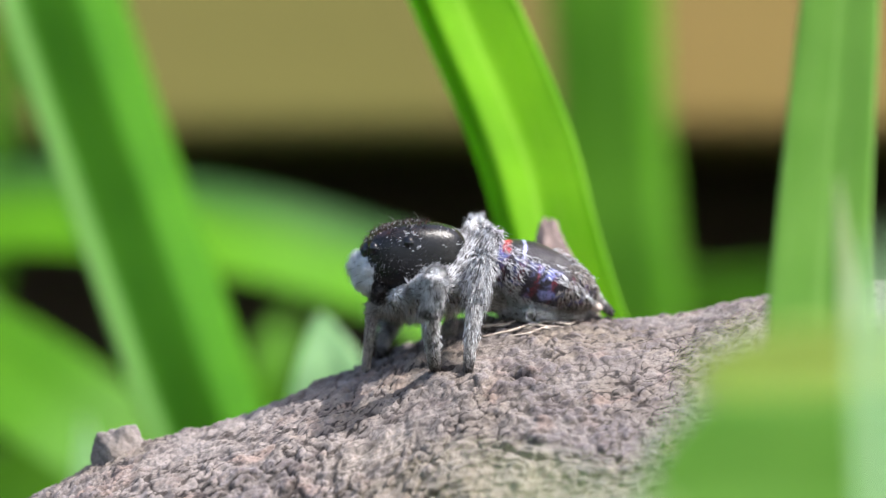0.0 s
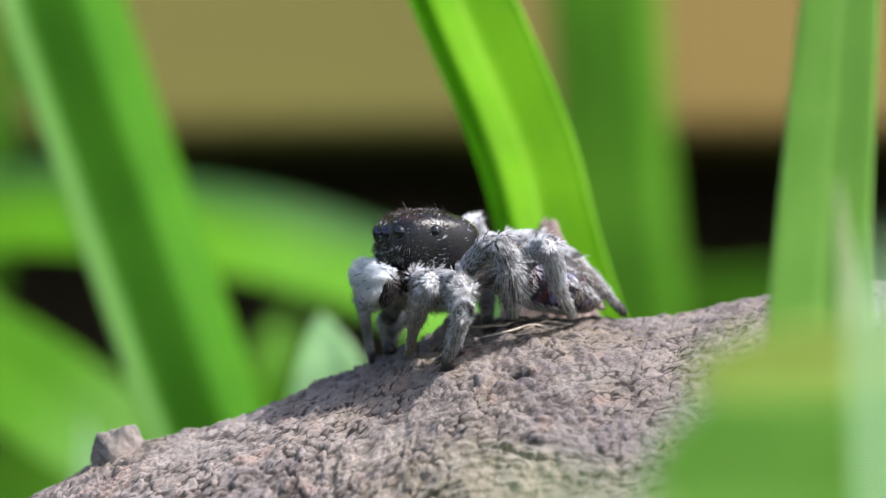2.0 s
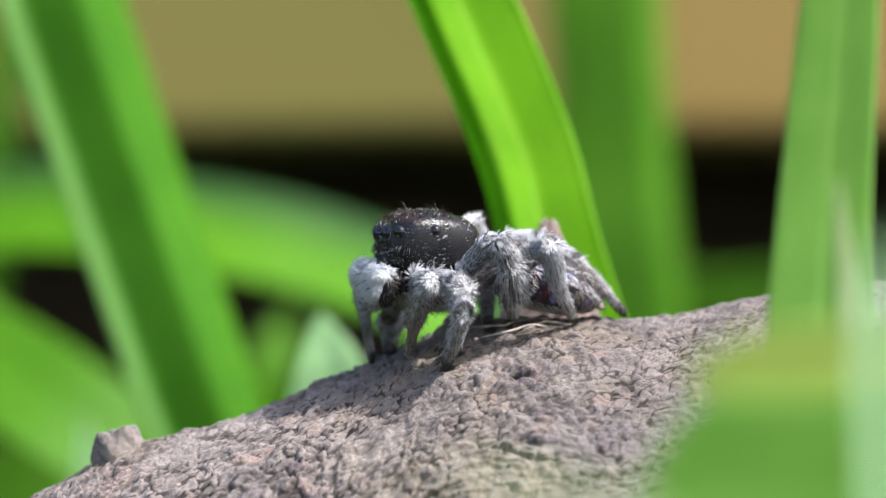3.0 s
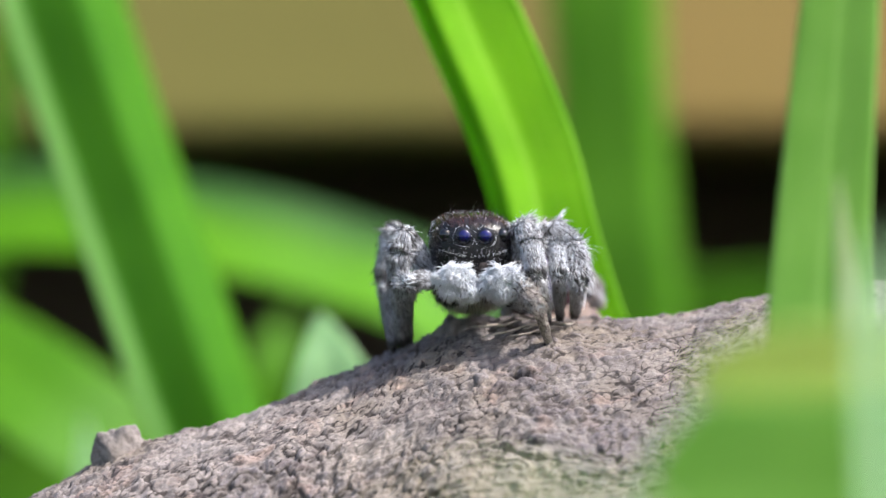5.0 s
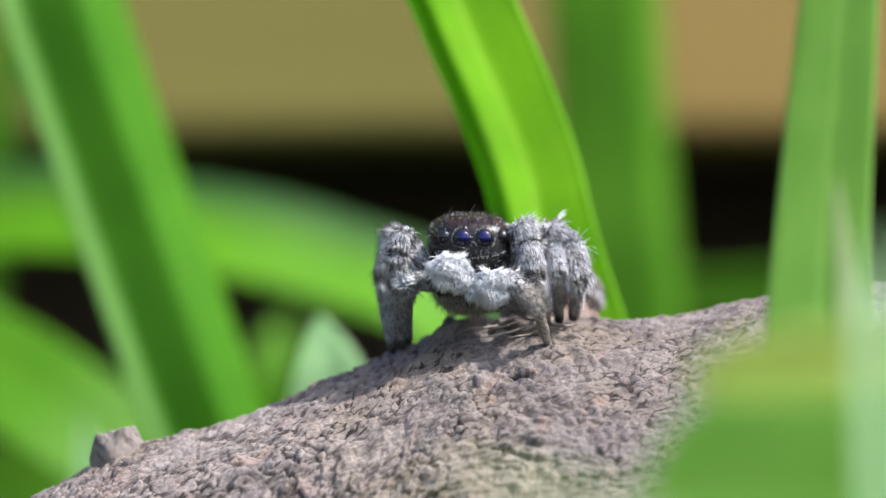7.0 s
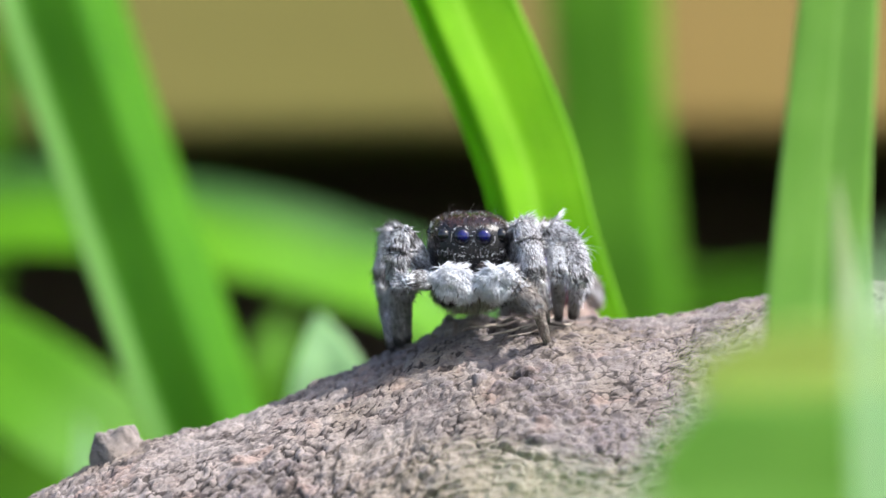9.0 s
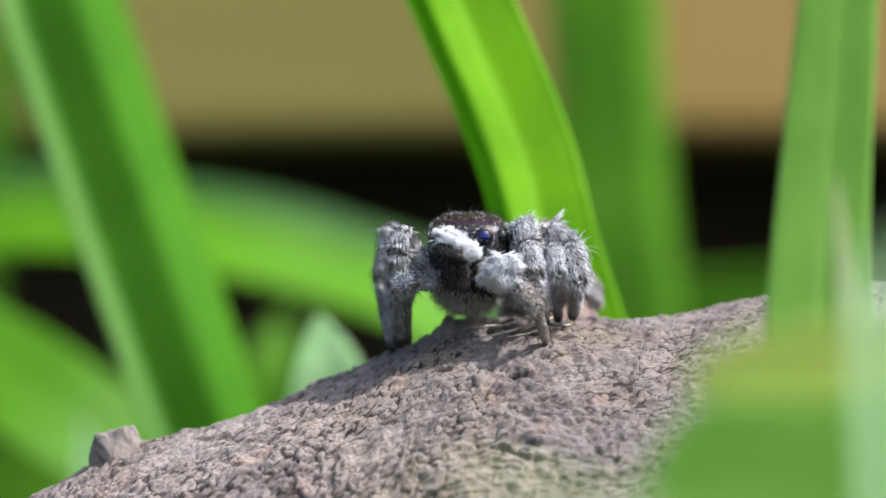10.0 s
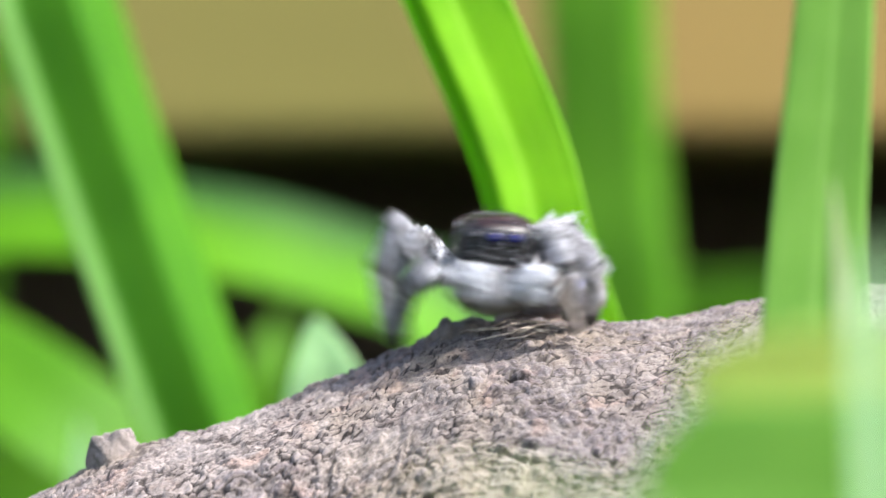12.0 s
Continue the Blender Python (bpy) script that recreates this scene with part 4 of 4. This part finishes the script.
# ---------------------------------------------------------------- poses and motion
# Each pose, in millimetres of the place: the body and the abdomen (middle, yaw, pitch, roll), then each leg's knee, second and third joint and foot.
SIDE_ON = dict(
    body=((-0.56, -0.40, -0.10), -86, 6, 0), abdomen=((1.95, 0.10, -0.61), -78, -20, 0),
    L1=[(-0.53, -0.60, -1.21), (-0.90, -0.40, -1.09), (-1.42, -0.28, -1.02), (-1.56, 0.20, -2.46)],
    L2=[(-0.11, -2.50, -0.61), (-0.20, -2.70, -0.94), (-0.23, -2.20, -1.58), (-0.16, -0.96, -2.45)],
    L3=[(0.75, -0.20, 0.61), (0.78, -0.70, 0.10), (0.67, -1.38, -0.90), (0.50, -1.30, -2.50)],
    L4=[(1.12, 0.10, -1.04), (1.64, 0.10, -1.25), (2.19, 0.00, -1.32), (3.04, 0.20, -1.33)],
    R1=[(-1.08, 0.50, -0.91), (-1.42, 0.90, -1.08), (-1.54, 1.02, -1.60), (-1.57, 1.20, -2.35)],
    R2=[(-0.91, 1.00, -1.14), (-1.08, 1.50, -1.43), (-1.14, 1.42, -1.72), (-1.29, 1.50, -2.16)],
    R3=[(0.62, 0.70, 0.65), (0.90, 1.30, 0.30), (1.11, 1.62, -0.68), (1.23, 2.00, -1.38)],
    R4=[(1.39, 1.30, -0.10), (2.08, 1.60, -0.24), (2.83, 1.22, -0.68), (3.41, 0.80, -1.28)])
HALF_TURNED = dict(
    body=((-0.31, -0.40, 0.12), -68, -2, 0), abdomen=((2.06, 0.20, -0.66), -68, -16, 0),
    L1=[(-0.47, -1.50, -0.76), (-0.48, -1.60, -1.03), (-0.63, -1.38, -1.65), (-0.69, -0.60, -2.16)],
    L2=[(0.23, -1.80, -0.83), (0.29, -2.00, -1.18), (0.25, -1.88, -1.67), (0.08, -0.90, -2.33)],
    L3=[(0.89, -1.80, 0.19), (1.35, -2.20, -0.06), (1.45, -1.90, -0.76), (1.42, -0.90, -1.47)],
    L4=[(1.78, -1.20, -0.10), (2.21, -1.50, -0.26), (2.33, -1.20, -0.74), (2.67, -0.20, -1.50)],
    R1=[(-1.07, -0.30, -0.90), (-1.59, 0.10, -0.68), (-1.59, 0.72, -1.48), (-1.46, 1.20, -2.27)],
    R2=[(-0.96, 0.70, -1.14), (-1.02, 1.20, -1.43), (-1.06, 1.32, -1.72), (-1.11, 1.30, -2.04)],
    R3=[(0.62, 1.00, 0.64), (0.76, 1.30, 0.24), (0.85, 1.42, -0.68), (0.90, 1.20, -1.60)],
    R4=[(1.33, 1.00, 0.45), (2.00, 0.90, 0.43), (2.94, 0.62, -0.31), (3.67, 0.60, -1.28)])
FACING = dict(
    body=((0.55, -0.10, 0.08), 5, 0, 0), abdomen=((2.24, 2.70, -0.84), -50, -8, 0),
    L1=[(1.42, -1.20, -0.67), (1.60, -1.50, -0.83), (1.94, -1.60, -1.31), (2.13, -0.60, -1.89)],
    L2=[(1.60, -0.60, 0.54), (1.78, -1.00, 0.06), (1.94, -1.00, -0.81), (2.09, 0.30, -1.53)],
    L3=[(2.48, -0.20, 0.24), (2.68, -0.50, -0.19), (2.73, -0.40, -0.95), (2.67, 0.50, -1.41)],
    L4=[(2.14, 0.30, 0.45), (2.34, -0.30, 0.01), (2.36, -0.60, -0.84), (2.37, 0.50, -1.46)],
    R1=[(-0.52, -0.80, -0.65), (-0.71, -0.40, -0.77), (-0.73, -0.08, -0.90), (-0.69, 0.40, -1.90)],
    R2=[(-0.86, -0.80, 0.22), (-0.89, -0.70, -0.22), (-0.89, -0.20, -0.86), (-0.84, 0.70, -1.92)],
    R3=[(-0.90, 1.30, 0.17), (-1.15, 0.90, -0.31), (-1.17, 0.80, -0.86), (-1.01, 0.90, -1.90)],
    R4=[(0.18, 1.70, 0.13), (0.53, 2.30, 0.13), (1.11, 2.62, -0.57), (1.41, 3.20, -1.62)])
LEAPING = dict(
    body=((1.67, -0.10, 0.19), 19, 5, 5), abdomen=((2.61, 2.20, -0.62), -45, -8, 0),
    L1=[(2.46, -0.90, -0.33), (2.80, -1.10, -0.24), (3.17, -1.18, -0.67), (3.52, -1.00, -1.13)],
    L2=[(2.58, -0.50, 0.41), (3.09, -0.60, 0.18), (3.41, -0.58, -0.45), (3.80, 0.20, -1.19)],
    L3=[(2.59, 0.50, 0.18), (3.14, 0.30, 0.03), (3.45, 0.22, -0.45), (3.64, 0.60, -1.23)],
    L4=[(2.03, 2.10, -0.45), (2.38, 2.70, -0.34), (2.56, 3.02, -0.68), (2.63, 3.00, -1.27)],
    R1=[(-0.41, -0.90, 0.47), (-0.82, -1.10, 0.56), (-1.07, -0.98, 0.01), (-1.14, -0.60, -1.48)],
    R2=[(-0.53, -0.20, 0.61), (-1.03, -0.10, 0.65), (-1.53, -0.18, 0.13), (-1.24, 0.00, -1.65)],
    R3=[(-0.56, 0.70, 0.65), (-1.24, 0.90, 0.61), (-1.65, 0.82, 0.01), (-1.43, 0.60, -1.37)],
    R4=[(0.88, 1.90, -0.10), (1.11, 2.50, -0.22), (1.34, 2.62, -0.91), (1.46, 2.40, -1.50)])
STANCES = [(0.0, SIDE_ON), (0.60, SIDE_ON), (0.69, HALF_TURNED), (3.45, HALF_TURNED), (4.25, FACING), (11.88, FACING), (12.08, LEAPING)]

# The brushes of the right and the left palp: seconds and their middles.
PALP_R = [(0.0, (-1.61, 0.00, -0.42)), (0.30, (-1.61, 0.00, -0.42)), (0.46, (-1.33, 0.00, -0.65)), (0.60, (-1.33, 0.00, -0.65)), (0.69, (-1.28, -0.60, -0.65)), (1.0, (-1.28, -0.60, -0.65)), (1.15, (-1.53, -0.60, -0.56)), (3.45, (-1.53, -0.60, -0.56)), (4.25, (0.25, -1.40, -0.67)), (5.0, (0.25, -1.40, -0.67)),
          (5.2, (0.32, -1.40, -0.83)), (5.5, (0.22, -1.40, -0.73)), (6.0, (0.16, -1.40, -0.64)), (6.2, (0.09, -1.40, -0.52)), (6.5, (0.13, -1.45, -0.44)), (7.2, (0.15, -1.45, -0.44)),
          (8.2, (0.22, -1.45, -0.58)), (9.0, (0.22, -1.45, -0.67)), (9.5, (0.13, -1.45, -0.39)), (9.67, (0.10, -1.50, -0.33)), (9.8, (0.10, -1.40, 0.03)), (10.0, (0.25, -1.40, 0.08)),
          (10.2, (0.41, -1.50, -0.16)), (10.4, (0.14, -1.50, -0.31)), (10.6, (0.18, -1.50, -0.47)), (11.0, (0.13, -1.50, -0.47)), (11.4, (0.13, -1.50, -0.44)), (11.6, (0.02, -1.50, -0.44)),
          (11.8, (0.18, -1.50, -0.42)), (11.96, (0.25, -1.50, -0.50)), (12.04, (1.7, -1.50, -0.72)), (12.08, (2.0, -1.50, -0.75))]
PALP_L = [(0.0, (-1.42, -0.60, -0.51)), (0.30, (-1.42, -0.60, -0.51)), (0.46, (-1.10, -0.60, -0.72)), (0.60, (-1.10, -0.60, -0.72)), (0.69, (-1.07, -1.30, -0.74)), (1.0, (-1.07, -1.30, -0.74)), (1.15, (-1.32, -1.50, -0.67)), (3.45, (-1.32, -1.20, -0.67)), (4.25, (1.18, -1.40, -0.67)), (5.0, (1.18, -1.40, -0.67)),
          (5.2, (1.04, -1.40, -0.83)), (5.5, (1.13, -1.40, -0.79)), (6.0, (1.16, -1.40, -0.74)), (6.5, (1.00, -1.45, -0.74)), (7.2, (0.98, -1.45, -0.74)), (8.2, (1.09, -1.45, -0.67)),
          (9.0, (1.09, -1.45, -0.67)), (9.5, (1.05, -1.45, -0.67)), (9.7, (1.00, -1.45, -0.65)), (9.8, (1.14, -1.45, -0.44)), (10.2, (1.23, -1.45, -0.42)), (10.4, (1.24, -1.50, -0.17)),
          (10.6, (1.24, -1.50, -0.24)), (10.8, (1.15, -1.40, 0.13)), (11.0, (1.00, -1.35, 0.24)), (11.2, (0.89, -1.35, 0.23)), (11.45, (0.91, -1.35, 0.25)), (11.6, (0.73, -1.50, 0.01)),
          (11.8, (0.89, -1.50, -0.42)), (12.08, (2.75, -1.50, -0.72))]


def body_matrix(row):
    at, yaw, pitch, roll = row
    return Matrix.Translation(Vector(at)) @ pose(0, 0, 0, 0, 0, yaw) @ pose(0, 0, 0, pitch, roll, 0)


def settle(joints, lengths):
    """Joints of a chain with the given segment lengths, as near as can be to those given; the hip stays, the foot is reached if it can be."""
    hip, foot = joints[0].copy(), joints[-1].copy()
    js = [j.copy() for j in joints]
    for step in range(70):
        if step < 55:
            for k in range(1, len(lengths)):
                js[k] = js[k].lerp(joints[k], 0.35)
        js[-1] = foot.copy()
        for k in range(len(lengths) - 1, -1, -1):
            js[k] = js[k + 1] + (js[k] - js[k + 1]).normalized() * lengths[k]
        js[0] = hip.copy()
        for k, ln in enumerate(lengths):
            js[k + 1] = js[k] + (js[k + 1] - js[k]).normalized() * ln
    return js


def grounded(p):
    """A foot's place on the stick: on its near flank, or on its back."""
    x, y, z = p
    z = min(z, crest(x) - 0.02)
    return (x, near_side(x, z) if y < 2.5 else 2 * (STICK_Y + lean(x)) - near_side(x, z), z + 0.05)


def in_metres(m):
    m = m.copy()
    m.translation = m.translation * MM
    return m


def body_at(t):
    """The body's pose between two stances, with the same easing as the keys."""
    for (t0, a), (t1, b) in zip(STANCES, STANCES[1:]):
        if t0 <= t <= t1:
            f = (t - t0) / (t1 - t0)
            f = f * f * (3 - 2 * f)
            ma, mb = body_matrix(a["body"]), body_matrix(b["body"])
            return Matrix.LocRotScale(ma.translation.lerp(mb.translation, f), ma.to_quaternion().slerp(mb.to_quaternion(), f), None)
    return body_matrix(STANCES[-1][1]["body"])


def motions():
    walk(SPIDER, [(t, in_metres(body_matrix(s["body"]))) for t, s in STANCES])
    walk(ABDOMEN, [(t, in_metres(body_matrix(s["body"]).inverted() @ body_matrix(s["abdomen"]))) for t, s in STANCES])
    for key, segs in LEGS.items():
        rows = [[] for _ in segs]
        before = [None] * len(segs)
        lengths = [ln for _, ln in segs]
        for t, s in STANCES:
            if key in ("R1", "R2", "R3") and t > 11.5:
                t = 11.96 if s is FACING else 12.04      # these legs are flung up last and fastest
            if s is not LEAPING:
                s = dict(s)
                s[key] = s[key][:3] + [grounded(s[key][3])]
            inv = body_matrix(s["body"]).inverted()
            js = settle([HIPS[key].copy()] + [inv @ Vector(p) for p in s[key]], lengths)
            for k in range(len(segs)):
                d = (js[k + 1] - js[k]).normalized()
                if before[k] is None:
                    q = Vector((0, 0, 1)).rotation_difference(d)
                else:
                    q = (before[k] @ Vector((0, 0, 1))).rotation_difference(d) @ before[k]
                before[k] = q
                rows[k].append((t, in_metres(Matrix.LocRotScale(js[k], q, None))))
        for (seg, _), r in zip(segs, rows):
            walk(seg, r)
    for (arm, tuft), path, sx in zip(PALPS, (PALP_R, PALP_L), (-1, 1)):
        base = Vector((sx * 0.34, -0.72, -0.78))
        arms, tufts = [], []
        for t, p in path:
            c = body_at(t).inverted() @ Vector(p)
            d = (c - base).normalized()
            arms.append((t, in_metres(Matrix.LocRotScale(base, Vector((0, 0, 1)).rotation_difference(d), None))))
            raised = max(0.0, min(1.0, (c.z + 0.30) / 0.24)) if t > 4 else 0.0
            tufts.append((t, in_metres(Matrix.LocRotScale(c, Euler((radians(-5 - 80 * raised), radians(-sx * 24), 0)).to_quaternion(), None))))
        walk(arm, arms)
        walk(tuft, tufts)


motions()
